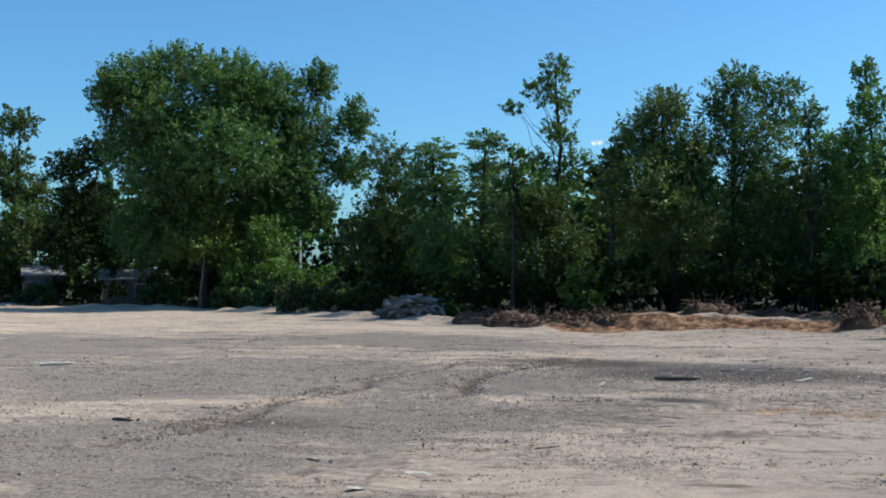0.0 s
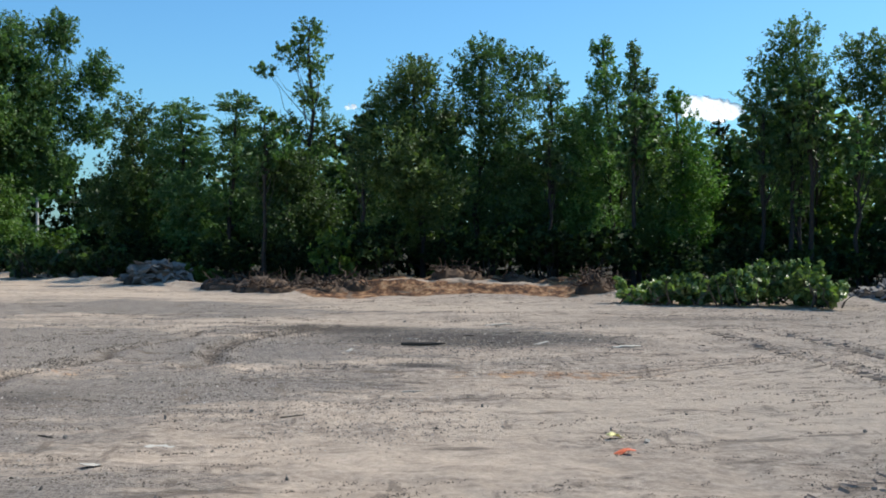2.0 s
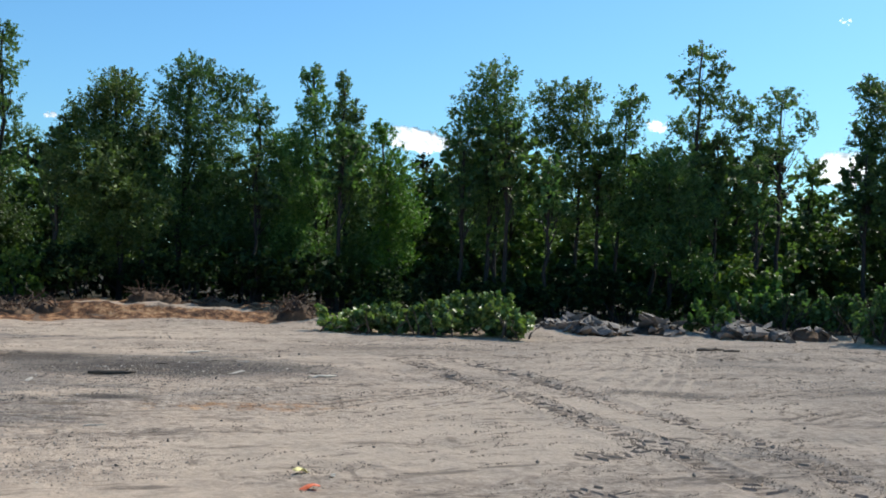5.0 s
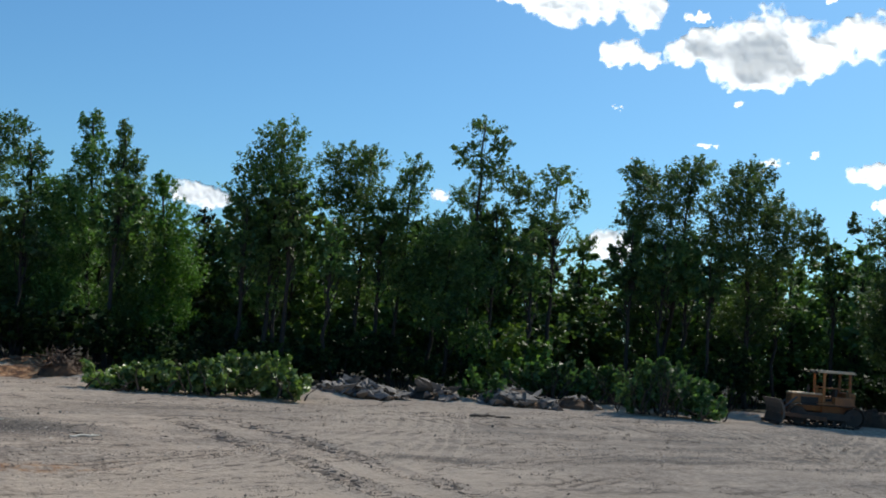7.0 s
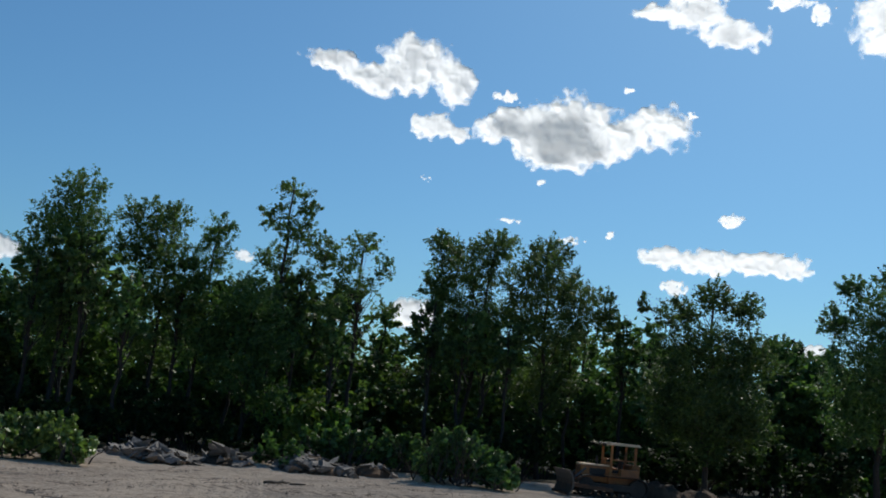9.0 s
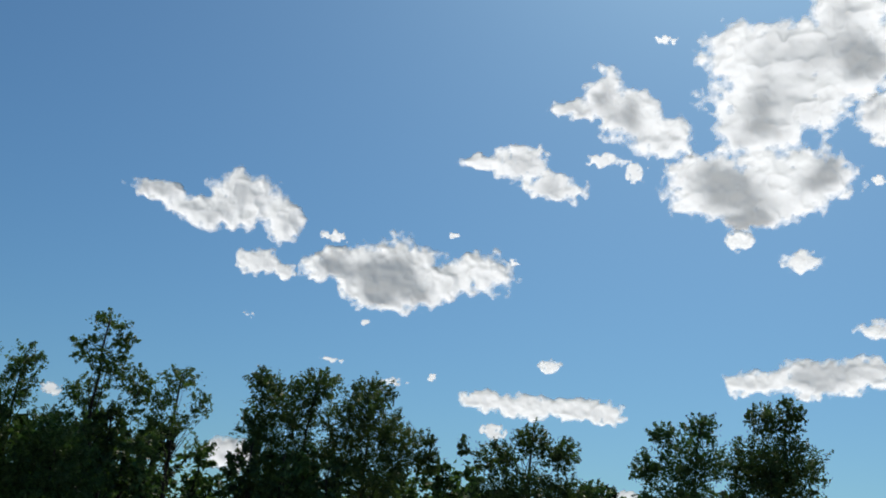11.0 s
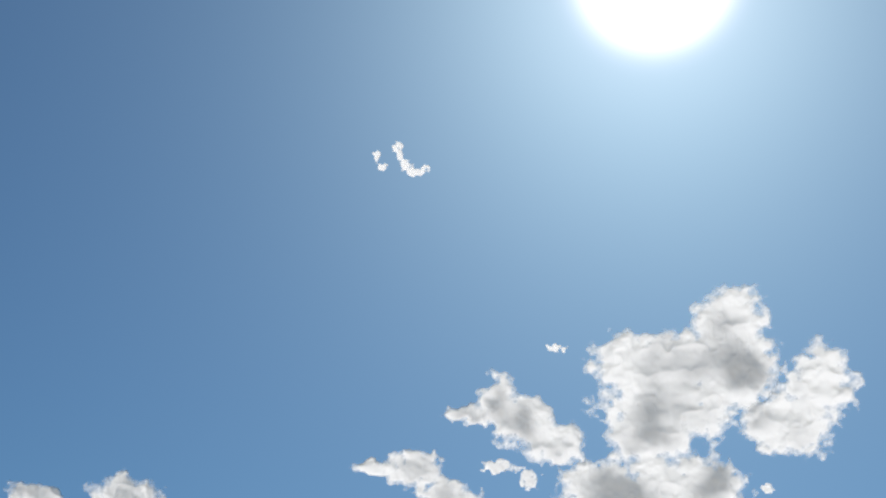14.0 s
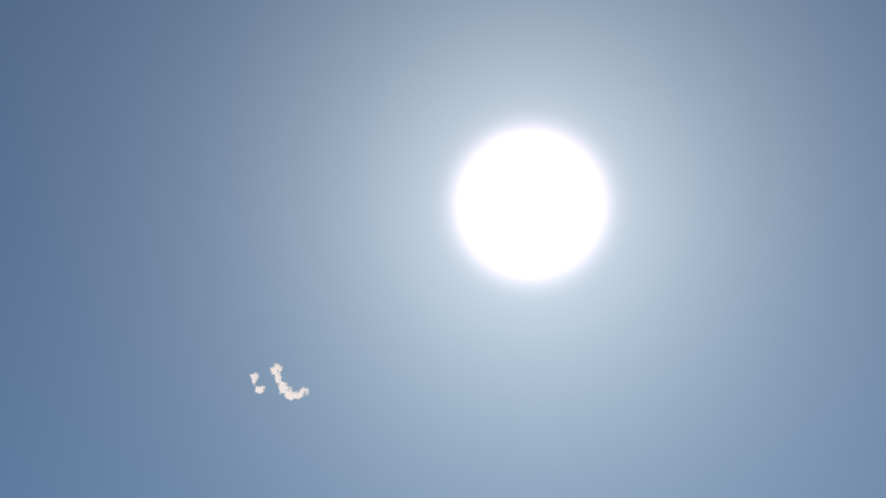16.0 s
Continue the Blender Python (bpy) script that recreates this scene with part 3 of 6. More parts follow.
def build_ground():
    az = np.concatenate((np.arange(-180, -38, 6.0), np.arange(-38, 66, 0.2), np.arange(66, 178, 4.0)))
    ds, d = [0.004, 0.3], 0.3
    while d < 4500:
        d *= 1.25 if d < 8 else 1.0048 if d < 30 else 1.008 if d < 62 else 1.03 if d < 130 else 1.25
        ds.append(d)
    A, D = np.meshgrid(np.radians(az), np.array(ds))
    x, y = D * np.sin(A), D * np.cos(A)
    z = ground_height(x, y)
    n, m = len(az), len(ds)
    V = np.stack((x, y, z), -1).reshape(-1, 3)
    V = np.vstack((V, (0, 0, 0)))
    i = np.arange(n)
    j = np.roll(i, -1)
    F = np.concatenate([np.stack((r * n + i, r * n + n + i, r * n + n + j, r * n + j), 1)[:, ::-1] for r in range(m - 1)])
    me = quads("ground", V, F, GROUND)
    d, a = np.hypot(V[:, 0], V[:, 1]), np.degrees(np.arctan2(V[:, 0], V[:, 1]))
    x, y = V[:, 0], V[:, 1]
    e = edge_at(a)
    wob = 0.5 * fractal(x * 0.3, y * 0.3, 3, 61)
    # gravel at near left is partly real, partly lens falloff put into the colour
    gravel = np.maximum.reduce([spot(x, y, -10, 25, 11, 7), 0.7 * spot(x, y, -3, 24, 7, 6), 0.45 * spot(x, y, 28, 26, 19, 12), spot(x, y, -7.5, 14.5, 4.5, 4), 0.8 * spot(x, y, -5, 11.2, 4.5, 2.5), 0.9 * spot(x, y, -20, 34, 11, 9), spot(x, y, -4.2, 17.5, 5, 3.2, 12), spot(x, y, 3.6, 14.1, 0.9, 0.5), spot(x, y, -9, 38, 12, 5, -10),
                                spot(x, y, 1.5, 27, 4.5, 4, -15), spot(x, y, 9.8, 14.6, 1.4, 0.8)])
    clay = np.clip((a + 8 + 2 * wob) / 3, 0, 1) * np.clip((11.6 - a) / 1.0, 0, 1) * np.clip((d - e + 1.6 + wob) / 1.2, 0, 1) * np.clip((e + 6.5 - d) / 1.5, 0, 1)
    clay = np.maximum(clay, 0.5 * spot(x, y, 3.5, 20, 5, 1.6, 8))
    clay = np.maximum(clay, 0.45 * spot(x, y, -6, 20, 2, 1.2))
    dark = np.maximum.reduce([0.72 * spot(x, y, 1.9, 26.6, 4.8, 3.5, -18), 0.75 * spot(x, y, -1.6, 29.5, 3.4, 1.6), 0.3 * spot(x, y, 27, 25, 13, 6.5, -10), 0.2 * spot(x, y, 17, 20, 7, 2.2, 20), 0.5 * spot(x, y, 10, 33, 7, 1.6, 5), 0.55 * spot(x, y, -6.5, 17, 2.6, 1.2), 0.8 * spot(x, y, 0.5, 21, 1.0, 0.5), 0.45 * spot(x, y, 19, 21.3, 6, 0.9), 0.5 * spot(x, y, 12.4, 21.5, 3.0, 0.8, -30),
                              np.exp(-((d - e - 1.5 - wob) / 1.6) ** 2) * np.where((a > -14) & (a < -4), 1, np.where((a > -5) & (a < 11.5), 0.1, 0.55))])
    # the last pale stripe puts the clay bank's sunlit ledge into the colour
    rut, pale = np.zeros(len(V)), np.maximum.reduce([0.8 * spot(x, y, 3.6, 15.5, 5.5, 2.6, 28), 0.7 * spot(x, y, 12, 19, 5, 3, 20), 0.8 * spot(x, y, 7.5, 17.5, 9, 6, 25), 0.5 * spot(x, y, 15.5, 31, 4, 4.5), 0.6 * spot(x, y, -9, 45, 14, 3, -12), 0.7 * spot(x, y, 1, 38, 10, 3), 0.95 * np.exp(-((d - 48.3 - 0.8 * wob) / 0.75) ** 2) * np.clip((a + 1.6) / 1.5, 0, 1) * np.clip((9.2 - a) / 1.5, 0, 1)])
    for line in CLEATED:
        q, s = near_line(x, y, line)
        rut = np.maximum(rut, np.clip(1.15 - (q / 0.27) ** 2, 0, 1) * np.clip(0.42 + 0.25 * np.tanh(2.5 * np.sin(s * 2 * math.pi / 0.27)) + 0.35 * value_noise(x * 1.3, y * 1.3, 12), 0, 1))
    for line in SCRAPED:
        q, s = near_line(x, y, line)
        rut = np.maximum(rut, np.clip(1.15 - (q / 0.36) ** 2, 0, 1) * np.clip(0.3 + 0.6 * fractal(x * 2.4, y * 2.4, 3, 8), 0, 1))
    for line in RUTS:
        q, s = near_line(x + 0.25 * value_noise(x, y, 5), y, line)
        rut = np.maximum(rut, 0.6 * np.exp(-(q / 0.34) ** 2))
    for line in SWEEPS:
        q, s = near_line(x + 0.3 * value_noise(x * 0.5, y * 0.5, 6), y, line)
        comb = 0.5 + 0.5 * np.cos(q * 2 * math.pi / 0.36)
        rut = np.maximum(rut, 0.8 * np.exp(-(q / 0.85) ** 2) * comb * np.clip(0.75 + 0.8 * value_noise(x * 0.35, y * 0.8, 66), 0, 1))
        pale = np.maximum(pale, 0.55 * np.exp(-(q / 1.0) ** 2) * (1 - comb))
    for k, line in enumerate(SWIRLS):
        q, s = near_line(x + 0.22 * value_noise(x * 0.3, y * 0.3, 70 + k), y, line)
        for off, wide in ((0.0, 0.12), (0.4, 0.08), (0.85, 0.11)):
            pale = np.maximum(pale, (0.85 + 0.25 * value_noise(x * 0.8, y * 0.8, 75 + k)) * np.exp(-((q - off) / wide) ** 2))
        rut = np.maximum(rut, 0.42 * np.exp(-((q - 0.6) / 0.12) ** 2))
    wood = np.clip((d - e - 2.4 + wob) / 2.0, 0, 1) * (1 - np.clip(clay * 2, 0, 1))
    zero = np.zeros(len(V))
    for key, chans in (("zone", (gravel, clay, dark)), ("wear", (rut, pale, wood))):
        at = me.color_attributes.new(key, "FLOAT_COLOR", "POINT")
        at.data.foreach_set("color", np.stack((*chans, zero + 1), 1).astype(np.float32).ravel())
    me.shade_smooth()
    ob = new("ground", me)
    return tagged(ob, "graded tan dirt lot with grey gravel, ruts and tracks", "ground", kind="structure")


build_ground()


def z_at(x, y):
    return float(ground_height(np.array([x]), np.array([y]))[0])


# ---- trees ----
# how a kind's sprays grow: upwards, and in flat layers
HABIT = {"broad": (0.5, 0.0), "narrow": (1.2, 0.0), "sparse": (0.45, 0.15), "high": (0.65, 0.0), "locust": (0.1, 0.7), "dark": (0.35, 0.3), "pale": (0.8, 0.0)}


def tree(rng, name, at, az, d, kind, density, blobs, leaf=None, grain=0.102, label="", group="trees round the lot"):
    """A tree at the point at: trunk with limbs to every blob of its crown. Blobs: sideways, height, half width, half height."""
    side, deep = Vector((math.cos(radians(az)), -math.sin(radians(az)), 0)), Vector((math.sin(radians(az)), math.cos(radians(az)), 0))
    root = new(name)
    root.location = at
    tops = sorted(blobs, key=lambda b: b[1])
    hi = tops[-1]
    B = []
    for lat, z, rx, rz in blobs:
        off = rng.uniform(-0.5, 0.5) * rx
        p = side * lat + deep * off
        wide = 1.14 if kind in ("high", "sparse") else 1.0 if d > 70 else 1.02
        B.append((p.x, p.y, z, rx * wide, rx * wide, rz * wide))
    girth = (0.013 if kind not in ("sparse", "high", "narrow") else 0.0095) * (hi[1] + hi[3])
    V, F = [], []
    end = side * hi[0] + Vector((0, 0, hi[1] + hi[3] * 0.4))
    trunk = bent((0, 0, -0.3), end, 9, 0.006, rng)
    tube(V, F, trunk, [girth * (1.25 if i == 0 else 1 - 0.088 * i) + 0.015 for i in range(10)], 8)
    for b in B:
        c = Vector(b[:3])
        for k in range(3):
            tip = c + Vector(rng.normal(0, 0.45, 3)) * min(b[3], b[5])
            s = np.clip((tip.z * rng.uniform(0.58, 0.88)) / max(end.z, 1), 0.08, 0.93)
            f = s * 9
            i = min(int(f), 8)
            p0 = trunk[i].lerp(trunk[i + 1], f - i)
            r0 = max(0.02, girth * (1 - 0.8 * s) * 0.5)
            tube(V, F, bent(p0, tip, 4, 0.03, rng), [r0, r0 * 0.75, r0 * 0.5, r0 * 0.3, 0.012], 5)
    bark = BARK_PALE if kind == "pale" else BARK
    tr = new("trunk", mesh_from("trunk", V, F, bark, True))
    tr.parent = root
    size = grain * d / 52
    area = sum(b[3] * b[5] for b in B)
    count = int(density * area * 25 / size ** 2)
    lift, layered = HABIT.get(kind, (0.55, 0.0))
    V, F = leaf_cloud(rng, B, count, size, lift, 36, layered)
    cr = new("crown", quads("crown", V, F, leaf or LEAF.get(kind, LEAF["broad"])))
    cr.parent = root
    return tagged(root, label, "tree", group)


LABELS = {
    "broad": "tall leafy green tree with a dense full crown",
    "dark": "dark green tree in the shade of the wood",
    "pale": "slender light green tree with a thin pale trunk",
    "locust": "feathery green tree with flat layers of leaves",
    "sparse": "tall thin tree with sparse leaves and open limbs",
    "narrow": "narrow pointed green tree at the wood's edge",
    "high": "tall tree with a bare trunk and high crown",
}
hero_no = 0


def hero(name, az, d, kind, density, tone, blobs):
    global hero_no
    hero_no += 1
    p = polar(az, d)
    p.z = z_at(p.x, p.y) - 0.05
    rng = np.random.default_rng(hero_no)
    leaf = LEAF["cottonwood"] if name == "cottonwood" else LEAF["sunny"] if (d < 70 and tone >= 0.5 and kind in ("broad", "narrow", "sparse")) or (kind == "high" and d < 60) or (kind == "sparse" and d < 60) else LEAF["locust"] if kind == "high" else None
    return tree(rng, name + "_tree", p, az, d, kind, density * (1.5 if d > 70 else 1.0 if kind == "sparse" else 1.2), blobs, leaf, label=LABELS[kind])


hero("cottonwood", -22.31, 75, "broad", 0.95, 0.55, [(-4.9, 14.9, 2.7, 2.1), (-1.8, 16.2, 3.1, 1.7), (1.3, 14.7, 3.1, 2.7), (-4.2, 11.2, 3.5, 3.1), (3.9, 14.2, 3.1, 2.4), (7.4, 15.4, 1.5, 1.7), (6.2, 11.8, 3.3, 2.9), (9.9, 12.8, 1.4, 1.9), (9.3, 9.5, 1.9, 1.5), (0.6, 10.2, 4.6, 3.5), (-1.3, 6.3, 4.3, 2.7), (3.6, 7.1, 3.1, 3.1), (-4.2, 4.8, 2.7, 2.3), (-6.4, 14.1, 1.5, 1.9), (-2.4, 8.4, 3.8, 2.8), (5.2, 9.0, 3.2, 2.4), (7.0, 6.8, 2.0, 1.8), (2.0, 13.0, 3.0, 2.2), (-3.0, 13.0, 3.0, 2.2)])
hero("cottonwood", -31.6, 92, "broad", 0.8, 0.5, [(0.4, 13.9, 1.9, 1.4), (-0.3, 10.6, 2.1, 1.9), (1.4, 8.6, 2.1, 1.9), (0.8, 4.8, 2.8, 3.3), (-0.8, 2.6, 2.8, 2.8)])
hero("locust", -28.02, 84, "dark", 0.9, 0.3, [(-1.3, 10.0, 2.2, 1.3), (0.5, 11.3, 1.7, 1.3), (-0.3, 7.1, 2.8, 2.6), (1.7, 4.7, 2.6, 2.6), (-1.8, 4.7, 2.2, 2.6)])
hero("sapling", -22.73, 72, "pale", 0.75, 0.5, [(0.5, 5.8, 1.9, 1.7), (-0.4, 4.0, 2.0, 1.3), (1.4, 4.0, 1.5, 1.5)])
hero("sapling", -19.54, 71, "pale", 0.85, 0.35, [(-0.4, 3.3, 2.0, 1.5), (0.3, 4.7, 1.6, 1.5), (-1.1, 1.8, 1.8, 1.5), (1.0, 1.8, 1.8, 1.5)])
hero("locust", -12.9, 68, "sparse", 0.8, 0.3, [(-0.3, 9.4, 1.4, 1.4), (0.4, 7.8, 1.8, 1.4), (-0.3, 5.7, 2.3, 2.1), (-1.4, 3.6, 2.1, 2.1), (0.4, 2.5, 2.1, 1.8)])
hero("locust", -10.4, 64, "locust", 0.9, 0.45, [(-0.3, 9.3, 1.5, 1.1), (-1.0, 7.5, 1.5, 1.6), (0.5, 7.1, 1.3, 1.6), (-0.1, 4.5, 2.0, 2.0), (0.2, 2.5, 2.0, 1.6)])
hero("locust", -8.54, 62, "locust", 0.9, 0.55, [(0.6, 9.8, 1.3, 0.8), (0.7, 8.3, 1.8, 1.0), (0.6, 6.7, 1.6, 1.3), (0.1, 4.4, 1.3, 1.3), (1.4, 4.1, 1.3, 1.9)])
hero("aspen", -4.19, 58, "sparse", 0.72, 0.55, [(-0.1, 13.1, 1.0, 0.8), (-0.9, 11.9, 1.0, 0.7), (-2.4, 11.1, 0.8, 0.4), (0.2, 11.5, 0.8, 0.7), (-0.1, 9.8, 1.0, 1.0), (0.9, 8.3, 1.0, 0.7), (-0.9, 8.2, 0.9, 0.7), (0, 7.0, 1.3, 1.2)])
hero("maple", -5.69, 57, "broad", 0.9, 0.3, [(-0.1, 5.2, 1.8, 1.8), (-0.1, 3.1, 1.8, 1.5), (1.9, 3.7, 1.6, 1.6), (0.8, 5.7, 1.5, 1.2)])
hero("maple", 1.68, 54, "broad", 1, 0.6, [(-0.5, 10.3, 1.5, 1.2), (-1.6, 9.0, 1.4, 1.4), (0.3, 8.2, 2.1, 1.8), (-1.3, 6.3, 2.4, 2.1), (0.4, 4.7, 2.1, 1.9), (-1.1, 3.1, 2.5, 1.5), (-2.7, 7.5, 1.0, 1.0)])
hero("maple", 4.28, 56, "broad", 0.8, 0.35, [(0.5, 11.6, 1.6, 0.9), (-0.3, 10.5, 1.3, 1.0), (2.4, 10.9, 1.4, 1.0), (1.3, 8.9, 2.5, 1.7), (1.3, 6.4, 2.2, 2.2), (1.8, 4.1, 2.3, 1.7)])
hero("maple", 8.53, 58, "broad", 0.8, 0.35, [(-0.4, 10.0, 1.1, 1.2), (0.3, 7.8, 1.6, 1.8), (-0.2, 5.3, 1.8, 2.1), (-1.1, 3.0, 2.1, 1.5)])
hero("aspen", 11.6, 57, "narrow", 0.85, 0.5, [(-0.7, 11.7, 0.8, 0.9), (-0.4, 10.1, 1.3, 1.0), (-0.9, 8.2, 1.6, 1.6), (-1.0, 5.8, 1.9, 1.9), (-1.3, 3.1, 1.9, 1.8)])
hero("aspen", 12.87, 56, "narrow", 0.9, 0.55, [(-0.4, 11.4, 0.5, 0.9), (-0.1, 9.9, 0.9, 1.1), (0.3, 8.0, 1.3, 1.4), (0.5, 5.7, 1.6, 1.7), (0.3, 3.1, 1.6, 1.6)])
hero("birch", 15.31, 57, "pale", 0.95, 0.75, [(-0.7, 9.0, 0.8, 0.8), (-0.2, 7.2, 1.3, 1.3), (0.3, 4.9, 1.5, 1.9), (-0.3, 2.6, 1.8, 1.5)])
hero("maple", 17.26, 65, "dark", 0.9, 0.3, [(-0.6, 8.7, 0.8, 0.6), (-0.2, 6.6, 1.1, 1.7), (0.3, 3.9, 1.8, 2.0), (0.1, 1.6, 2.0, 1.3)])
hero("poplar", 20.84, 54, "high", 0.72, 0.35, [(-0.4, 11.7, 1.2, 1.0), (-1.5, 10.2, 1.3, 0.9), (0, 9.8, 1.4, 1.3), (-2.1, 8.8, 1.0, 0.8), (-0.8, 7.7, 1.5, 1.1), (-0.2, 5.9, 1.3, 1.4), (-0.8, 4.2, 1.1, 1.1)])
hero("poplar", 24.69, 56, "high", 0.72, 0.35, [(-1.0, 11.3, 1.3, 0.9), (0.4, 11.5, 1.0, 0.8), (-1.4, 9.6, 1.2, 1.0), (0, 9.6, 1.4, 1.3), (-0.3, 7.7, 1.4, 1.3), (-0.0, 5.4, 1.2, 1.4)])
hero("poplar", 26.73, 56, "high", 0.65, 0.35, [(0.7, 11.1, 0.9, 0.8), (0.4, 9.7, 1.0, 1.0), (-0.1, 7.9, 1.1, 1.2), (0.2, 5.7, 1.3, 1.6)])
hero("aspen", 30.64, 57, "sparse", 0.7, 0.45, [(0.3, 13.8, 1.1, 0.5), (1.2, 13.1, 0.7, 0.6), (-0.5, 12.4, 0.9, 0.7), (0.7, 11.5, 1.0, 1.0), (2.1, 10.9, 0.9, 0.9), (-0.2, 10.1, 1.0, 1.0), (1.8, 9.5, 0.9, 0.6)])
hero("maple", 29.82, 56, "broad", 0.75, 0.4, [(-0.4, 7.9, 1.9, 1.4), (0.8, 5.9, 1.7, 1.7), (-0.7, 4.4, 1.7, 1.6), (-1.9, 6.0, 1.4, 1.7), (1.0, 3.0, 1.4, 1.2)])
hero("aspen", 34.93, 58, "sparse", 0.65, 0.4, [(0, 11.8, 1.2, 0.6), (-1.1, 10.6, 1.1, 0.7), (1.1, 10.5, 0.7, 0.7), (-0.3, 9.3, 1.3, 0.8), (1.4, 8.4, 1.0, 0.4), (-1.3, 8.7, 0.9, 0.7)])
hero("poplar", 40.51, 61, "high", 0.85, 0.35, [(-1.4, 12.4, 1.0, 0.9), (1.5, 12.7, 1.4, 0.8), (0.1, 11.3, 2.2, 1.3), (-1.6, 10.0, 1.1, 1.1), (0.1, 8.8, 2.0, 1.4), (-0.6, 6.6, 1.6, 1.4)])
hero("maple", 44.99, 61, "high", 0.85, 0.35, [(-0.4, 12.3, 1.3, 0.9), (-0.6, 10.6, 2.2, 1.4), (1.2, 9.6, 1.6, 1.4), (-1.7, 8.8, 1.7, 1.1), (3.0, 9.2, 0.7, 1.4), (0.3, 7.7, 2.4, 1.0), (-0.1, 5.1, 2.0, 1.4)])
hero("maple", 53.34, 57, "broad", 0.95, 0.45, [(-1.6, 3.6, 1.5, 1.3), (1.7, 3.6, 1.6, 1.3), (0.0, 2.6, 1.1, 1.0), (-3.6, 9.6, 0.4, 0.7), (-1.9, 9.2, 1.3, 0.9), (-0.1, 10.1, 1.2, 0.9), (1.4, 9.5, 1.1, 1.0), (-0.8, 7.1, 2.5, 1.6), (1.8, 7.1, 1.6, 1.5), (0.3, 4.7, 2.8, 1.8), (-2.0, 5.0, 1.5, 1.5)])
hero("maple", 57.5, 74, "broad", 0.9, 0.4, [(-1.1, 9.2, 1.2, 1.1), (-0.6, 6.8, 2.1, 2.3), (0.6, 8.1, 1.3, 1.1)])
hero("poplar", 61.14, 60, "broad", 0.85, 0.35, [(-1.2, 11.5, 1.0, 0.8), (0.6, 12.0, 1.1, 0.8), (-2.0, 9.8, 1.1, 1.1), (0.3, 10.0, 1.9, 1.5), (-0.4, 7.0, 2.5, 2.2), (-0.6, 4.7, 2.2, 1.5)])
hero("poplar", 65.03, 60, "broad", 0.95, 0.3, [(-0.3, 12.6, 1.0, 1.0), (1.0, 12.9, 0.9, 1.1), (-0.7, 10.0, 1.9, 1.9), (1.0, 9.8, 1.9, 2.2), (-1.4, 6.7, 2.2, 2.2), (1.0, 6.7, 1.9, 1.9)])


# ---- the wood behind: repeats of a few trees ----
def filler(seed, h, w, kind, density, base, grain=0.2):
    rng = np.random.default_rng(seed)
    blobs = []
    for k in range(7):
        s = k / 6
        z = base + (h - base) * (0.1 + 0.82 * s)
        r = w * (0.55 + 0.5 * math.sin(math.pi * min(1, 0.25 + 0.75 * s))) * 0.55
        blobs.append((rng.uniform(-0.5, 0.5) * w * (1 - 0.6 * s), z, r, r * 0.8))
    return tree(rng, "forest_tree", polar(0, 1), 0, 62, kind, density, blobs, grain=grain, label="green tree standing in the dense wood behind", group="trees of the wood")


FILL = [filler(101, 9.0, 4.2, "locust", 0.5, 1.0), filler(102, 8.6, 4.4, "broad", 0.5, 0.8), filler(103, 9.4, 3.6, "broad", 0.52, 1.6), filler(104, 8.2, 4.2, "sunny", 0.46, 0.6)]
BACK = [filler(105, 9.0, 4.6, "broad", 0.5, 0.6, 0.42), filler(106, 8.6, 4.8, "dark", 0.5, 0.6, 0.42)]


def plant(template, az, d, s, turn, squeeze=1.0):
    p = polar(az, d)
    m = pose(p.x, p.y, z_at(p.x, p.y) - 0.1, 0, 0, turn)
    ob = copy_thing(template, m)
    ob.scale = (s * squeeze, s * squeeze, s)
    return ob


rng = np.random.default_rng(7)
a = -38.0
k = 0
while a < 84:
    gap = -18.6 < a < -14.2
    e = float(np.interp(a, [-38, -30, -22, -14, -8, 0, 10, 22, 30, 45, 60, 84], [92, 92, 84, 72, 66, 61, 62, 60, 63, 68, 70, 70]))
    far_gap = 36.0 < a < 38.6
    for row in range(2):
        if gap or (row == 0 and (-27.6 < a < -24.6 or -31.2 < a < -29.2)):
            continue
        dd = e + 1 + row * 7 + rng.uniform(-1.5, 2)
        cap = (6.2 if a > 38 else 5.6) if not far_gap else 4.2
        if a < -28:
            cap = 5.0
        if 8 < a < 35.4 and not 14.3 < a < 18.6:
            cap = 7.2
        if -14.5 < a < -6:
            cap = 4.6
        s = (2.6 + dd * math.tan(radians(cap * rng.uniform(0.72, 1.0)))) / 9.0
        plant(FILL[int(rng.choice([2, 2, 0, 1] if -12 < a < 14 else [0, 0, 1, 3, 3]))] if row == 0 else BACK[int(rng.integers(0, 2))], a + rng.uniform(-0.6, 0.6), dd, s, rng.uniform(0, 360), rng.uniform(0.95, 1.25))
    a += 2.3
POLE = [filler(107, 9.6, 2.4, "broad", 0.5, 6.4), filler(108, 9.0, 2.2, "locust", 0.5, 5.8)]
for i, az_ in enumerate((-6.5, -1.5, 2.6, 8.2, 12.6, 18.9, 21.3, 23.4, 26.0, 28.8, 31.8, 33.9, 38.9, 40.6, 43.0, 46.2, 48.9)):
    ob = plant(POLE[i % 2], az_, float(edge_at(az_)) + 6.5 + 2.5 * rng.random(), rng.uniform(0.85, 1.0), rng.uniform(0, 360))
    tagged(ob, "slender forest tree with a bare dark trunk")
POLE[0].location, POLE[1].location = polar(20.4, 53.5), polar(41.8, 60.0)
p = polar(-40.5, 96)
FILL[0].location, FILL[0].rotation_euler = p, (0, 0, 1)
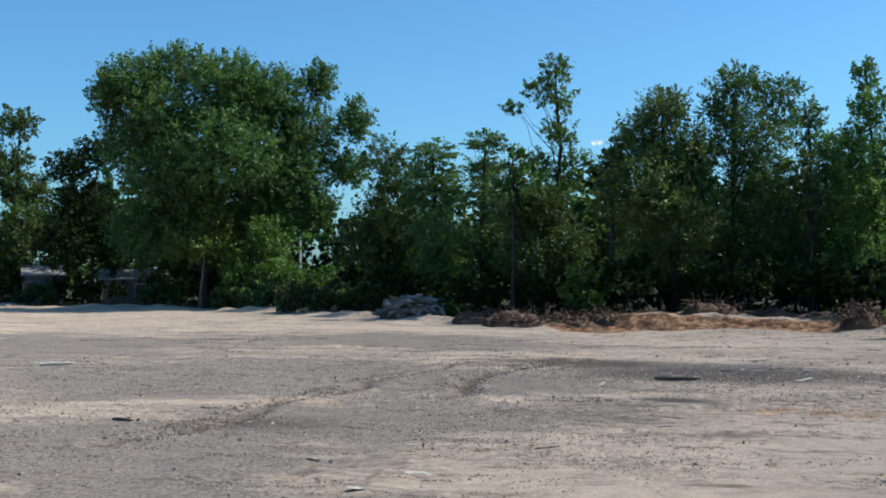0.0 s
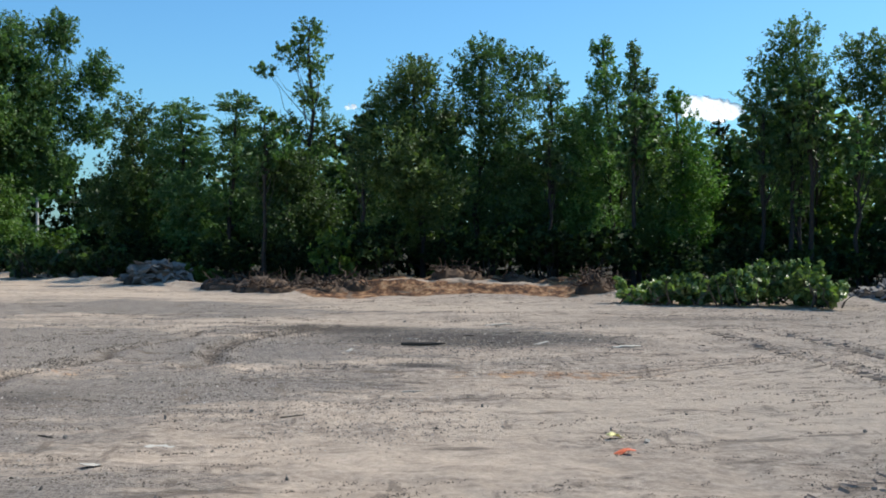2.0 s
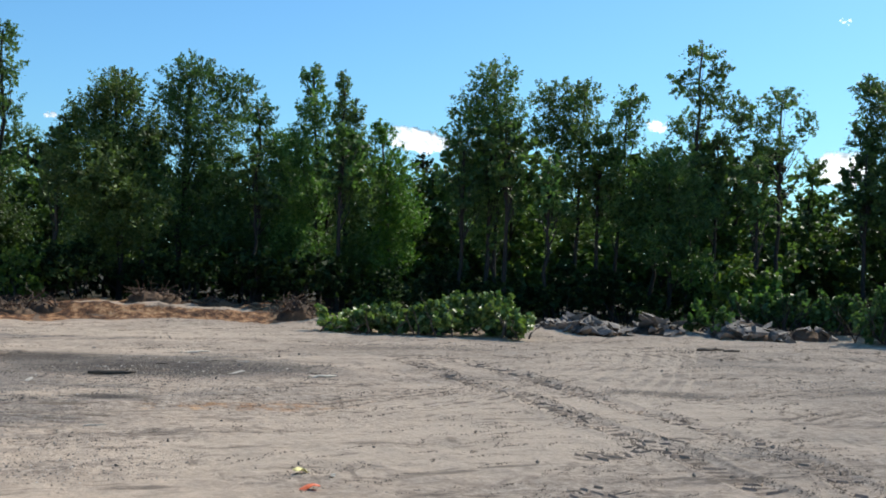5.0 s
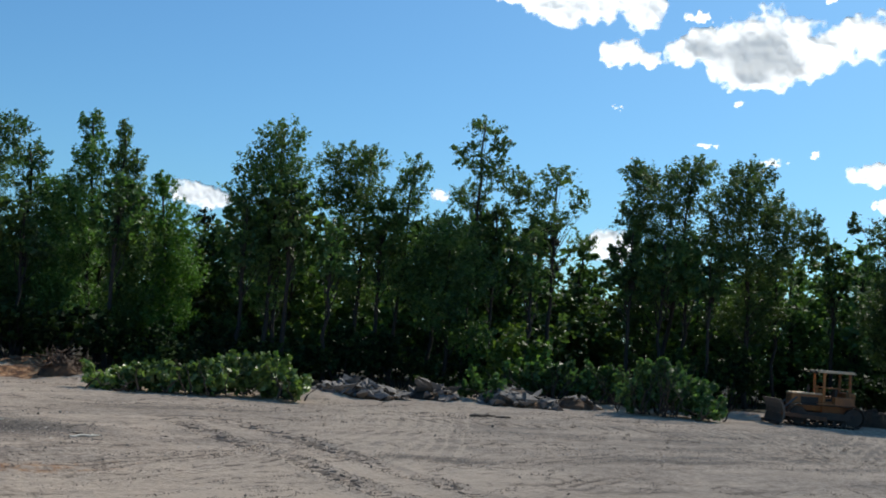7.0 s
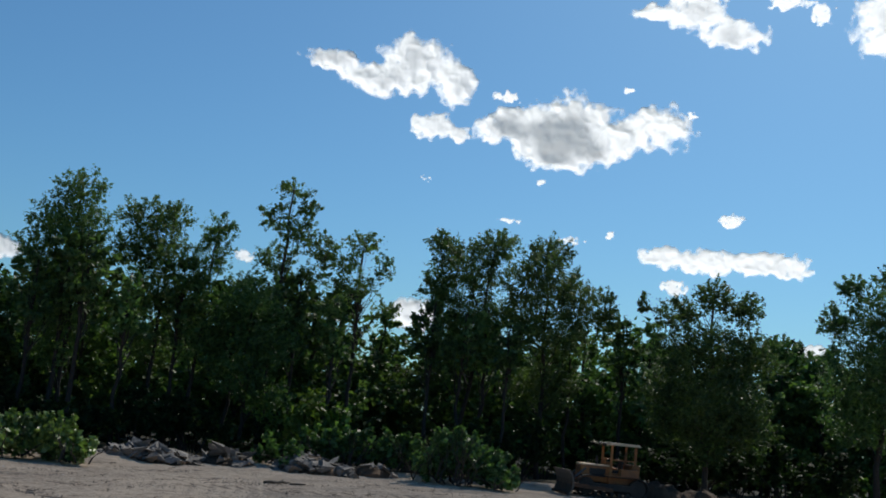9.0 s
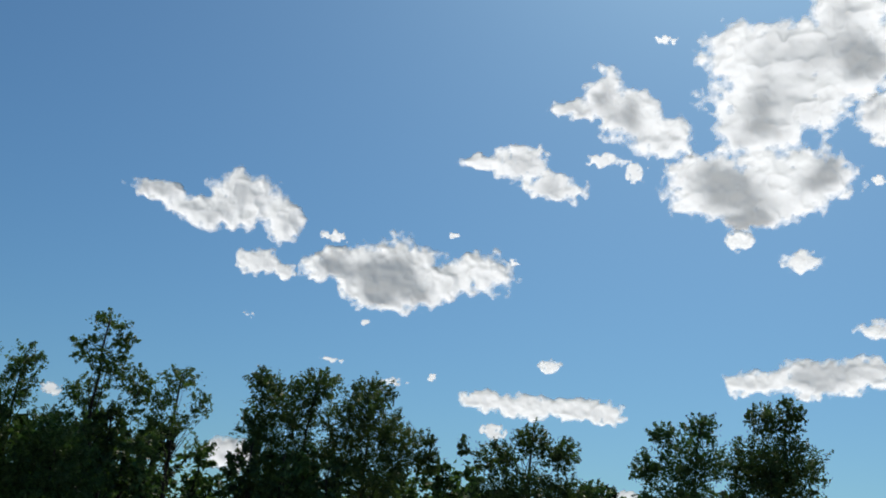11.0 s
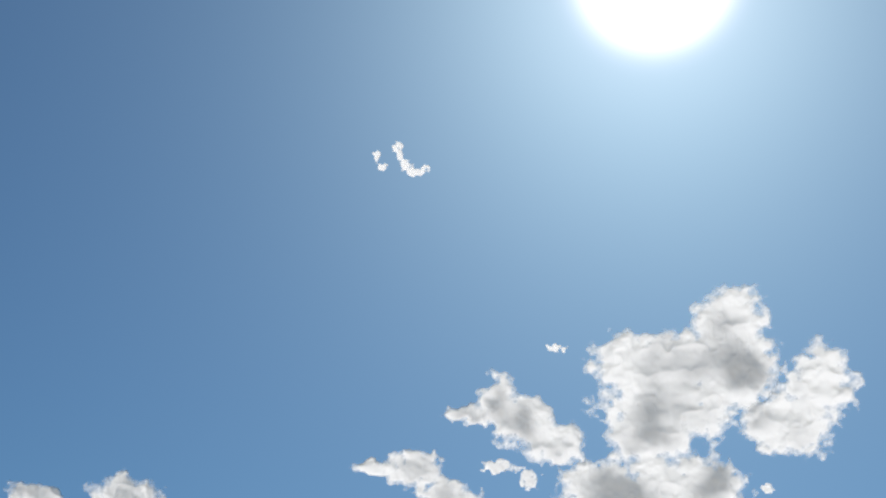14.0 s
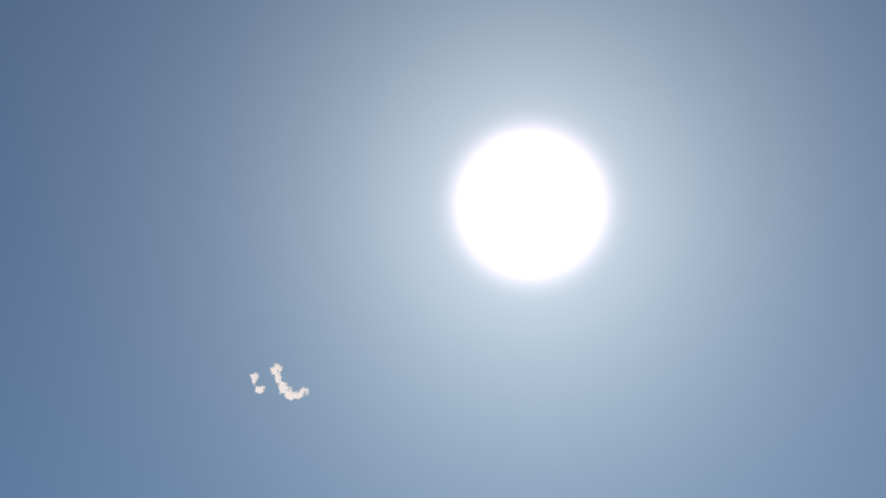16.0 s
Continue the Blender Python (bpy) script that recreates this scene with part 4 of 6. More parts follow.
for t, (az_, d_) in zip(FILL[1:] + BACK, ((-39, 104), (86, 70), (88, 76), (90, 72), (-43, 100))):
    t.location = polar(az_, d_)


# ---- undergrowth ----
def shrub(seed, name, h, w, kind, density, label, stems=5, group="undergrowth of the wood"):
    rng = np.random.default_rng(seed)
    root = new(name)
    V, F = [], []
    B = []
    for i in range(stems + 2):
        ang, r = rng.uniform(0, 2 * math.pi), rng.uniform(0, 0.5) * w
        z = h * rng.uniform(0.3, 0.78)
        B.append((r * math.cos(ang), r * math.sin(ang), z, w * rng.uniform(0.22, 0.36), w * rng.uniform(0.22, 0.36), h * rng.uniform(0.18, 0.28)))
    for b in B:
        tube(V, F, bent((b[0] * 0.2, b[1] * 0.2, -0.1), (b[0], b[1], b[2]), 4, 0.05, rng), [0.035, 0.03, 0.022, 0.016, 0.008], 5)
    st = new("stem", mesh_from("stem", V, F, BARK, True))
    st.parent = root
    area = sum(b[3] * b[5] for b in B)
    V, F = leaf_cloud(rng, B, int(density * area * 430), 0.18, 0.7, 20)
    cr = new("foliage", quads("foliage", V, F, LEAF[kind]))
    cr.parent = root
    return tagged(root, label, "bush", group)


BUSH = [shrub(201, "bush", 2.4, 2.6, "dark", 1.0, "green bush under the trees, shade painted into its leaves"), shrub(202, "bush", 1.8, 2.2, "broad", 1.0, "leafy green bush at the wood's edge"),
        shrub(203, "bush", 3.2, 2.4, "dark", 0.9, "tall green bush under the trees, shade painted into its leaves"), shrub(204, "bush", 2.6, 2.0, "pale", 0.8, "light green bush catching the sun")]
rng = np.random.default_rng(11)
a = -37.0
while a < 80:
    e = float(edge_at(a))
    lot = 4.0 if a < 46 else 5.5
    if not -18.4 < a < -14.4:
        for row in range(2):
            if -31.5 < a < -24 and row == 1 and rng.random() < 0.4:
                continue
            # mostly dark-leaved ones, whose colour stands in for shade at the wood's foot
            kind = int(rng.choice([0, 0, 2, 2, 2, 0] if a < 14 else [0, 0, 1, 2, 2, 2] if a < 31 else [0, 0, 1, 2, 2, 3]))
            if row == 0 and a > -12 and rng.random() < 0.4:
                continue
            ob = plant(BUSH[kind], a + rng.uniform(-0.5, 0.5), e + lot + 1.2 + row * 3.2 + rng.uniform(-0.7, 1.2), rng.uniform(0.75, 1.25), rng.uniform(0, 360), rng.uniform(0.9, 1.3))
    a += 1.75
for b, (az_, d_) in zip(BUSH, ((-39.5, 92), (-41, 95), (83, 66), (85, 67))):
    p = polar(az_, d_)
    b.location = p

# dark-leaved bushes for the black shade behind the bulldozer
for i, (az_, d_, s) in enumerate(((51.2, 60, 1.1), (53.2, 60.5, 1.25), (55.0, 60, 1.15), (57.2, 61, 1.3), (49.6, 60, 1.0), (59.4, 61, 1.2))):
    plant(BUSH[(0, 2)[i % 2]], az_, d_, s, 60 * i, 1.2)
fresh = shrub(211, "bush", 2.8, 2.0, "fresh", 1.1, "small bright yellow-green bush at the wood's edge", 4, "bright bushes at the edge")
fresh.location = polar(-3.2, 50.0, 0.1)
for i, (az_, d_, s) in enumerate(((33.2, 51.5, 1.35), (34.6, 52, 1.1), (32.0, 53, 1.0))):
    ob = copy_thing(fresh, pose(*polar(az_, d_), 0, 0, 40 * i + 20))
    ob.scale = (s, s, s)
    tagged(ob, "tall light green saplings glowing in the sun")
for i, (az_, d_, s) in enumerate(((-16.6, 98, 1.15), (-15.4, 94, 1.1), (-17.3, 92, 0.95), (-16.0, 104, 1.3))):
    ob = copy_thing(BUSH[3], pose(*polar(az_, d_), 0, 0, 70 * i))
    ob.scale = (s * 1.4, s * 1.4, s)
    tagged(ob, "sunlit green bush in the gap between the trees")


def far_woods():
    rng = np.random.default_rng(5)
    near, rest = [], []
    for az_ in np.arange(-180, 180, 0.9):
        shown = -23 < az_ < -9 or 34 < az_ < 41 or 46 < az_ < 51
        if not shown and int(az_ * 10) % 3:
            continue
        d_ = 160 + rng.uniform(-12, 20)
        h = rng.uniform(9.0, 12.0)
        for k in range(3):
            p = polar(az_ + rng.uniform(-0.5, 0.5), d_)
            (near if shown else rest).append((p.x, p.y, h * (0.2 + 0.32 * k), 2.6, 2.6, h * 0.24))
    V, F = leaf_cloud(rng, near, 52000, 0.6, 0.5, 20)
    V2, F2 = leaf_cloud(rng, rest, 14000, 1.4, 0.5, 24)
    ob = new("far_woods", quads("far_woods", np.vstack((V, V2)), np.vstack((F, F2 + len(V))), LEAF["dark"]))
    tagged(ob, "dark green belt of distant woods on the horizon", "woods", kind="stuff")


far_woods()


# ---- heaps at the edge ----
def rock_mesh(seed, material=ROCK):
    rng = np.random.default_rng(seed)
    bm = bmesh.new()
    for p in rng.normal(size=(11, 3)) * np.array((0.5, 0.42, 0.3)):
        bm.verts.new(p)
    r = bmesh.ops.convex_hull(bm, input=bm.verts)
    bmesh.ops.delete(bm, geom=list({g for g in r["geom_interior"] + r["geom_unused"] if isinstance(g, bmesh.types.BMVert)}), context="VERTS")
    me = bpy.data.meshes.new("stone")
    bm.to_mesh(me)
    bm.free()
    me.materials.append(material)
    return me


STONES = [rock_mesh(300 + i) for i in range(7)]
# lighter copies for the sunlit heap, sunlight put into the stone colour
PALE_STONES = [rock_mesh(310 + i, GRAVEL) for i in range(7)]


def mound(name, az, d, w, dp, h, seed, material=SOIL, parent=None):
    """A lumpy heap of soil, w wide, dp deep and h high."""
    p = polar(az, d)
    n = 36
    u, v = np.meshgrid(np.linspace(-1, 1, n), np.linspace(-1, 1, n))
    r = np.sqrt(u ** 2 + v ** 2)
    x, y = u * w / 2, v * dp / 2
    z = np.clip(1 - r ** 2, -0.15, 1) ** 1 * h * (0.75 + 0.45 * fractal(x * 1.1 + seed, y * 1.1, 3, seed)) + 0.09 * fractal(x * 4, y * 4, 2, seed + 1)
    z = np.where(r > 1, -0.25, z)
    V = np.stack((x, y, z), -1).reshape(-1, 3)
    i = np.arange(n * n).reshape(n, n)
    F = np.stack((i[:-1, :-1], i[:-1, 1:], i[1:, 1:], i[1:, :-1]), -1).reshape(-1, 4)
    me = quads(name, V, F, material)
    me.shade_smooth()
    ob = new(name, me)
    ob.matrix_world = pose(p.x, p.y, z_at(p.x, p.y) - 0.05, 0, 0, -az)
    return ob


def stone_heap(az, d, w, dp, h, count, seed, label, size=(0.25, 0.75), stones=STONES):
    """A soil core under a heap of loose stones, each a piece of its own."""
    root = new("stone_heap")
    p = polar(az, d)
    root.matrix_world = pose(p.x, p.y, z_at(p.x, p.y), 0, 0, -az)
    core = mound("soil_core", 0, 0.001, w * 0.95, dp * 0.95, h * 0.8, seed)
    core.parent = root
    core.matrix_basis = Matrix.Translation((0, 0, -0.05))
    rng = np.random.default_rng(seed)
    for i in range(count):
        u, v = rng.uniform(-1, 1), rng.uniform(-1, 0.7)
        r = math.hypot(u, v)
        if r > 1.05:
            continue
        ob = new("stone", stones[i % 7])
        ob.parent = root
        s = rng.uniform(*size)
        z = max(0.0, (1 - r * r)) * h * 0.8 * rng.uniform(0.8, 1.1)
        ob.matrix_basis = pose(u * w / 2, v * dp / 2, z + 0.02, *rng.uniform(-32, 32, 2), rng.uniform(0, 360)) @ Matrix.Diagonal((s, s, s * 0.62, 1))
    return tagged(root, label, "stone heap", "heaps at the lot's edge")


stone_heap(-11.9, 55.6, 3.5, 2.4, 1.0, 170, 1, "grey heap of broken stone and rubble", (0.16, 0.55), PALE_STONES)
stone_heap(25.3, 46.0, 3.8, 2.6, 0.62, 150, 2, "grey heap of broken rock slabs beside cut branches", (0.18, 0.55))
stone_heap(29.2, 47.5, 2.6, 2.2, 0.65, 40, 3, "brown heap of soil with loose stones", (0.2, 0.5))
stone_heap(33.6, 47.6, 3.4, 2.4, 0.65, 90, 4, "dark heap of rock and soil under bushes", (0.25, 0.6))
stone_heap(36.6, 48.6, 2.0, 1.6, 0.55, 14, 5, "low brown heap of soil and stones", (0.15, 0.4))
for az_, d_, w_, h_, s_ in ((51.3, 55.5, 3.2, 0.95, 21), (53.0, 56.5, 2.4, 0.6, 22)):
    tagged(mound("dirt_mound", az_, d_, w_, 2.2, h_, s_), "brown heap of pushed-up soil beside the bulldozer", "dirt mound", "heaps at the lot's edge")
for az_, d_, w_, h_, s_ in ((-6.5, 48.5, 3.0, 0.5, 31), (-4.3, 48.2, 2.6, 0.55, 32), (-8.6, 50.5, 2.2, 0.45, 33)):
    tagged(mound("dirt_mound", az_, d_, w_, 1.8, h_, s_), "dark brown heap of soil with torn roots", "dirt mound", "heaps at the lot's edge")


def root_heap(az, d, w, h, count, seed, label):
    """Torn roots and sticks lying over a core of soil."""
    p = polar(az, d)
    root = new("root_heap")
    root.matrix_world = pose(p.x, p.y, z_at(p.x, p.y), 0, 0, -az)
    core = mound("soil_core", 0, 0.001, w * 0.9, w * 0.6, h * 0.75, seed)
    core.parent = root
    core.matrix_basis = Matrix.Identity(4)
    rng = np.random.default_rng(seed)
    for i in range(count):
        V, F = [], []
        x, y = rng.uniform(-0.42, 0.42) * w, rng.uniform(-0.3, 0.2) * w
        z0 = h * 0.5 * max(0.1, 1 - (2 * x / w) ** 2)
        L, ang, tilt = rng.uniform(0.4, 1.2), rng.uniform(0, 2 * math.pi), rng.uniform(-0.1, 0.9)
        tip = (x + L * math.cos(ang) * math.cos(tilt), y + L * math.sin(ang) * math.cos(tilt), z0 + L * math.sin(tilt))
        r = rng.uniform(0.015, 0.05)
        tube(V, F, bent((x, y, z0), tip, 4, 0.08, rng), [r, r * 0.85, r * 0.7, r * 0.5, r * 0.2], 5)
        ob = new("root", mesh_from("root", V, F, ROOTS, True))
        ob.parent = root
    return tagged(root, label, "root heap", "heaps at the lot's edge")


root_heap(10.6, 44.8, 1.9, 0.85, 46, 51, "torn brown root ball with thin twigs sticking up")
root_heap(3.4, 49.9, 2.6, 0.45, 40, 52, "brown heap of roots on the orange clay bank")
root_heap(-6.9, 48.0, 2.2, 0.6, 30, 53, "dark tangle of roots and sticks at the edge")
root_heap(-4.6, 47.6, 1.8, 0.5, 22, 54, "dark tangle of roots and sticks at the edge")
for az_, d_, w_, s_ in ((-8.4, 49.8, 2.4, 56), (-5.7, 47.4, 2.2, 57), (-3.3, 47.0, 2.0, 58), (-1.9, 47.6, 1.8, 59)):
    root_heap(az_, d_, w_, 0.5, 26, s_, "dark tangle of roots and sticks at the edge")
root_heap(6.6, 49.8, 2.2, 0.45, 20, 55, "brown heap of roots on the orange clay bank")


def brush_heap(az, d, w, dp, lumps, seed, label, leaf="cut", count=9000, size=0.26):
    """Cut branches with their leaves on, heaped up. Lumps: sideways, height, half width, half height."""
    p = polar(az, d)
    root = new("brush_heap")
    root.matrix_world = pose(p.x, p.y, z_at(p.x, p.y), 0, 0, -az)
    rng = np.random.default_rng(seed)
    B = [(lat, rng.uniform(-0.1, 0.3) * dp, z, rx, dp * 0.42, rz) for lat, z, rx, rz in lumps]
    for i in range(30 if w > 4 else 8):
        q = B[int(rng.integers(0, len(lumps)))]
        r = rng.uniform(0.08, 0.2)
        B.append((q[0] + rng.uniform(-1.1, 1.1) * q[3], q[1] - 0.3 * q[4], q[2] + q[5] * rng.uniform(0.55, 1.2), r * 0.8, r, r * 2.1))
    for i in range(46 if w > 4 else 9):
        b = B[int(rng.integers(0, len(B)))]
        V, F = [], []
        base = (b[0] + rng.uniform(-1, 1) * b[3], b[1] + rng.uniform(-0.6, 0.6) * dp, 0.08)
        tip = (base[0] + rng.uniform(-1.3, 1.3), base[1] + rng.uniform(-0.8, 0.3), b[2] + b[5] * rng.uniform(0.0, 1.0))
        tube(V, F, bent(base, tip, 5, 0.05, rng), [0.035, 0.03, 0.024, 0.018, 0.012, 0.006], 5)
        ob = new("branch", mesh_from("branch", V, F, BARK, True))
        ob.parent = root
    V, F = leaf_cloud(rng, B, count, size, 0.8, 16, 0.0, True)
    ob = new("foliage", quads("foliage", V, F, LEAF[leaf]))
    ob.parent = root
    return tagged(root, label, "brush heap", "heaps at the lot's edge")


brush_heap(17.2, 40.6, 7.6, 2.6, [(-3.2, 0.3, 0.8, 0.34), (-2.3, 0.42, 0.9, 0.42), (-1.2, 0.46, 0.9, 0.48), (-0.2, 0.42, 0.8, 0.42), (0.6, 0.55, 0.9, 0.55), (1.5, 0.7, 0.8, 0.65), (2.2, 0.9, 0.6, 0.42), (2.7, 0.6, 0.75, 0.62), (3.4, 0.42, 0.5, 0.45), (0.8, 0.9, 0.5, 0.3), (-1.7, 0.62, 0.5, 0.28)], 61,
           "long heap of freshly cut leafy green branches", "cut", 13000, 0.19)
brush_heap(41.2, 47.8, 4.4, 2.6, [(-1.2, 0.8, 1.0, 0.75), (0.0, 1.2, 1.1, 0.9), (1.1, 0.7, 1.0, 0.65), (1.8, 0.35, 0.6, 0.35), (-0.6, 1.5, 0.7, 0.5)], 62,
           "heap of cut grey-green leafy branches near the bulldozer", "locust", 13000, 0.17)
brush_heap(-9.7, 55.6, 1.6, 1.2, [(0, 0.35, 0.7, 0.35), (0.5, 0.25, 0.5, 0.25)], 63, "patch of green weeds beside the rubble heap", "fresh", 1400, 0.22)
brush_heap(31.6, 47.6, 2.4, 1.4, [(-0.7, 0.3, 0.5, 0.3), (-0.1, 0.6, 0.3, 0.4), (0.5, 0.35, 0.5, 0.35), (0.9, 0.6, 0.25, 0.35)], 64, "green weeds growing between the rock heaps", "broad", 800, 0.22)
brush_heap(36.2, 50.2, 5.0, 2.2, [(-1.6, 0.8, 1.1, 0.7), (0.0, 0.7, 1.2, 0.7), (1.4, 0.8, 1.0, 0.7)], 65, "low green bushes behind the rock heaps", "broad", 5200, 0.2)
for az_, s_ in ((-24.5, 71), (-20.8, 72), (-19.0, 73), (-30.5, 74)):
    e_ = float(edge_at(az_))
    brush_heap(az_, e_ + 2.2, 3.4, 1.8, [(-0.9, 0.6, 0.9, 0.5), (0.6, 0.7, 0.9, 0.6), (0, 1.0, 0.7, 0.5)], s_, "low green weeds at the edge of the dirt", "broad", 2200, 0.3)


for az_, d_, s_ in ((-17.6, 63.5, 81), (-15.9, 62.5, 82), (-14.4, 62, 83)):
    brush_heap(az_, d_, 3.0, 1.6, [(-0.8, 0.6, 0.9, 0.55), (0.6, 0.8, 0.9, 0.7), (0, 1.1, 0.7, 0.5)], s_, "dark green weeds below the gap in trees", "broad", 2400, 0.28)


# ---- loose things on the dirt ----
def debris(name, x, y, s, turn, material, label, category, seed, flat=0.3):
    """A small torn, bent piece lying on the ground."""
    rng = np.random.default_rng(seed)
    bm = bmesh.new()
    bmesh.ops.create_grid(bm, x_segments=5, y_segments=4, size=0.5)
    for v in bm.verts:
        v.co.z += flat * 0.5 * rng.normal() * 0.3 + flat * math.sin(v.co.x * 3 + seed)
        v.co.x += 0.06 * rng.normal()
        v.co.y += 0.06 * rng.normal()
    r = bmesh.ops.solidify(bm, geom=bm.faces[:], thickness=0.05)
    me = bpy.data.meshes.new(name)
    bm.to_mesh(me)
    bm.free()
    me.materials.append(material)
    ob = new(name, me)
    lo = min(v.co.z for v in me.vertices) * s[2]
    ob.matrix_world = pose(x, y, z_at(x, y) - lo - 0.005, 0, 0, turn) @ Matrix.Diagonal((*s, 1))
    return tagged(ob, label, category, "litter on the dirt")


debris("plastic_scrap", 2.7, 12.7, (0.22, 0.12, 0.12), 10, ORANGE, "torn orange plastic scrap lying on the dirt", "litter", 1)
debris("foam_scrap", 2.75, 13.55, (0.2, 0.1, 0.16), 30, YELLOWISH, "yellowish white foam scrap on the dirt", "litter", 2)
debris("paper_scrap", -3.3, 12.2, (0.24, 0.16, 0.06), 40, PAPER, "dirty white paper scrap on the dirt", "litter", 3)
debris("paper_scrap", -2.8, 13.3, (0.34, 0.2, 0.03), 5, PAPER, "dirty pale paper scrap pressed into the dirt", "litter", 4)
debris("paper_scrap", 3.1, 13.3, (0.1, 0.06, 0.08), 70, PAPER, "small pale scrap on the dirt", "litter", 5)
debris("paper_scrap", 3.4, 25.0, (0.35, 0.12, 0.1), 20, PAPER, "small pale scrap on the dark soil", "litter", 6)
debris("paper_scrap", -0.9, 23.4, (0.2, 0.1, 0.1), 50, PAPER, "small pale scrap on the dirt", "litter", 7)


def stick(x, y, L, r, turn, material, label, seed, name="stick"):
    rng = np.random.default_rng(seed)
    V, F = [], []
    pts = bent((-L / 2, 0, r), (L / 2, 0, r * 1.4), 6, 0.012, rng)
    tube(V, F, pts, [r * 0.8, r, r, r * 0.95, r * 0.9, r * 0.7, r * 0.4], 7)
    tube(V, F, [pts[4], pts[4] + Vector((L * 0.1, L * 0.08, r)), pts[4] + Vector((L * 0.16, L * 0.15, r * 0.8))], [r * 0.5, r * 0.4, r * 0.15], 5)
    ob = new(name, mesh_from(name, V, F, material, True))
    ob.matrix_world = pose(x, y, z_at(x, y) - 0.01, 0, 0, turn)
    return tagged(ob, label, "stick", "sticks on the dirt")


stick(-8.5, 16.9, 0.45, 0.03, -20, WOOD_DARK, "short dark stick lying on the dirt", 1)
stick(-15.5, 27.2, 0.9, 0.05, 15, WOOD_GREY, "pale weathered wood piece lying on the dirt", 2)
stick(0.7, 24.9, 1.0, 0.05, -4, WOOD_DARK, "dark charred stick lying on black soil", 3)
stick(20.8, 33.4, 1.1, 0.06, 5, WOOD_DARK, "dark branch lying on the dirt", 4)
stick(21.4, 33.0, 0.6, 0.04, -15, WOOD_DARK, "dark branch lying on the dirt", 5)
stick(5.3, 24.6, 0.7, 0.03, 12, WOOD_GREY, "grey stick lying on dark soil", 6)
stick(-1.4, 15.2, 0.35, 0.015, 30, WOOD_DARK, "thin dark twig on the dirt", 7)
stick(-4.4, 14.0, 0.4, 0.015, -40, WOOD_DARK, "thin dark twig on the dirt", 8)
stick(3.0, 30.8, 0.8, 0.03, 8, WOOD_GREY, "grey stick lying on the dirt", 9)

rng = np.random.default_rng(78)
for i in range(26):
    x_, y_ = (rng.normal(2.0, 2.2), rng.normal(26.6, 1.6)) if i < 16 else (rng.uniform(-12, 14), rng.uniform(13, 32))
    stick(x_, y_, rng.uniform(0.15, 0.5), rng.uniform(0.006, 0.015), rng.uniform(-50, 50), WOOD_DARK if i % 4 else WOOD_GREY, "thin broken twig lying on the dirt", 20 + i, "twig")


def track_ridges():
    """Crumbled ridges that the cleats of a crawler left across its tracks."""
    rng = np.random.default_rng(15)
    V, F = [], []
    for lines, gap, w in ((CLEATED, 0.27, 0.50), (SCRAPED, 0.24, 0.62)):
        for line in lines:
            for (x0, y0), (x1, y1) in zip(line, line[1:]):
                L = math.hypot(x1 - x0, y1 - y0)
                t, q = Vector(((x1 - x0) / L, (y1 - y0) / L, 0)), Vector((-(y1 - y0) / L, (x1 - x0) / L, 0))
                for k in range(int(L / gap)):
                    c = Vector((x0, y0, 0)) + t * (k * gap + rng.normal(0, 0.015))
                    if rng.random() < 0.2:
                        continue
                    a = -w / 2 + rng.uniform(0, 0.06)
                    while a < w / 2 - 0.05:
                        b = min(w / 2, a + rng.uniform(0.05, 0.22))
                        if rng.random() < 0.72:
                            low = 0.75 if lines is SCRAPED else 1.0
                            h, r = rng.uniform(0.016, 0.042), rng.uniform(0.018, 0.036)
                            base, slant = len(V), rng.normal(0, 0.045)
                            for u, e in ((a, -slant), (b, slant)):
                                for dt, dz in ((-r, -0.012), (rng.normal(0, 0.008), low * h * rng.uniform(0.6, 1.2)), (r, -0.012)):
                                    p = c + q * u + t * (dt + e)
                                    V.append((p.x, p.y, dz))
                            F += [(base, base + 3, base + 4, base + 1), (base + 1, base + 4, base + 5, base + 2), (base, base + 1, base + 2, base + 2), (base + 3, base + 5, base + 4, base + 4)]
                        a = b + rng.uniform(0, 0.05)
    V = np.array(V)
    V[:, 2] += ground_height(V[:, 0], V[:, 1])
    F = [f if f[2] != f[3] else f[:3] for f in F]
    ob = new("track_ridges", mesh_from("track_ridges", [tuple(v) for v in V], F, TREAD))
    tagged(ob, "crumbled dark cleat ridges along the crawler tracks", "track marks", kind="stuff")


track_ridges()

rng = np.random.default_rng(77)
for i in range(110):
    az_, d_ = rng.uniform(-32, 52), 10 * math.exp(rng.uniform(0, 1.35))
    p = polar(az_, d_)
    ob = new("pebble", STONES[i % 7])
    s = rng.uniform(0.02, 0.045) * (1 + d_ / 60)
    ob.matrix_world = pose(p.x, p.y, z_at(p.x, p.y) + s * 0.12, *rng.uniform(0, 360, 3)) @ Matrix.Diagonal((s, s, s, 1))
    tagged(ob, "small grey stone lying on the dirt", "stone", "stones on the dirt")
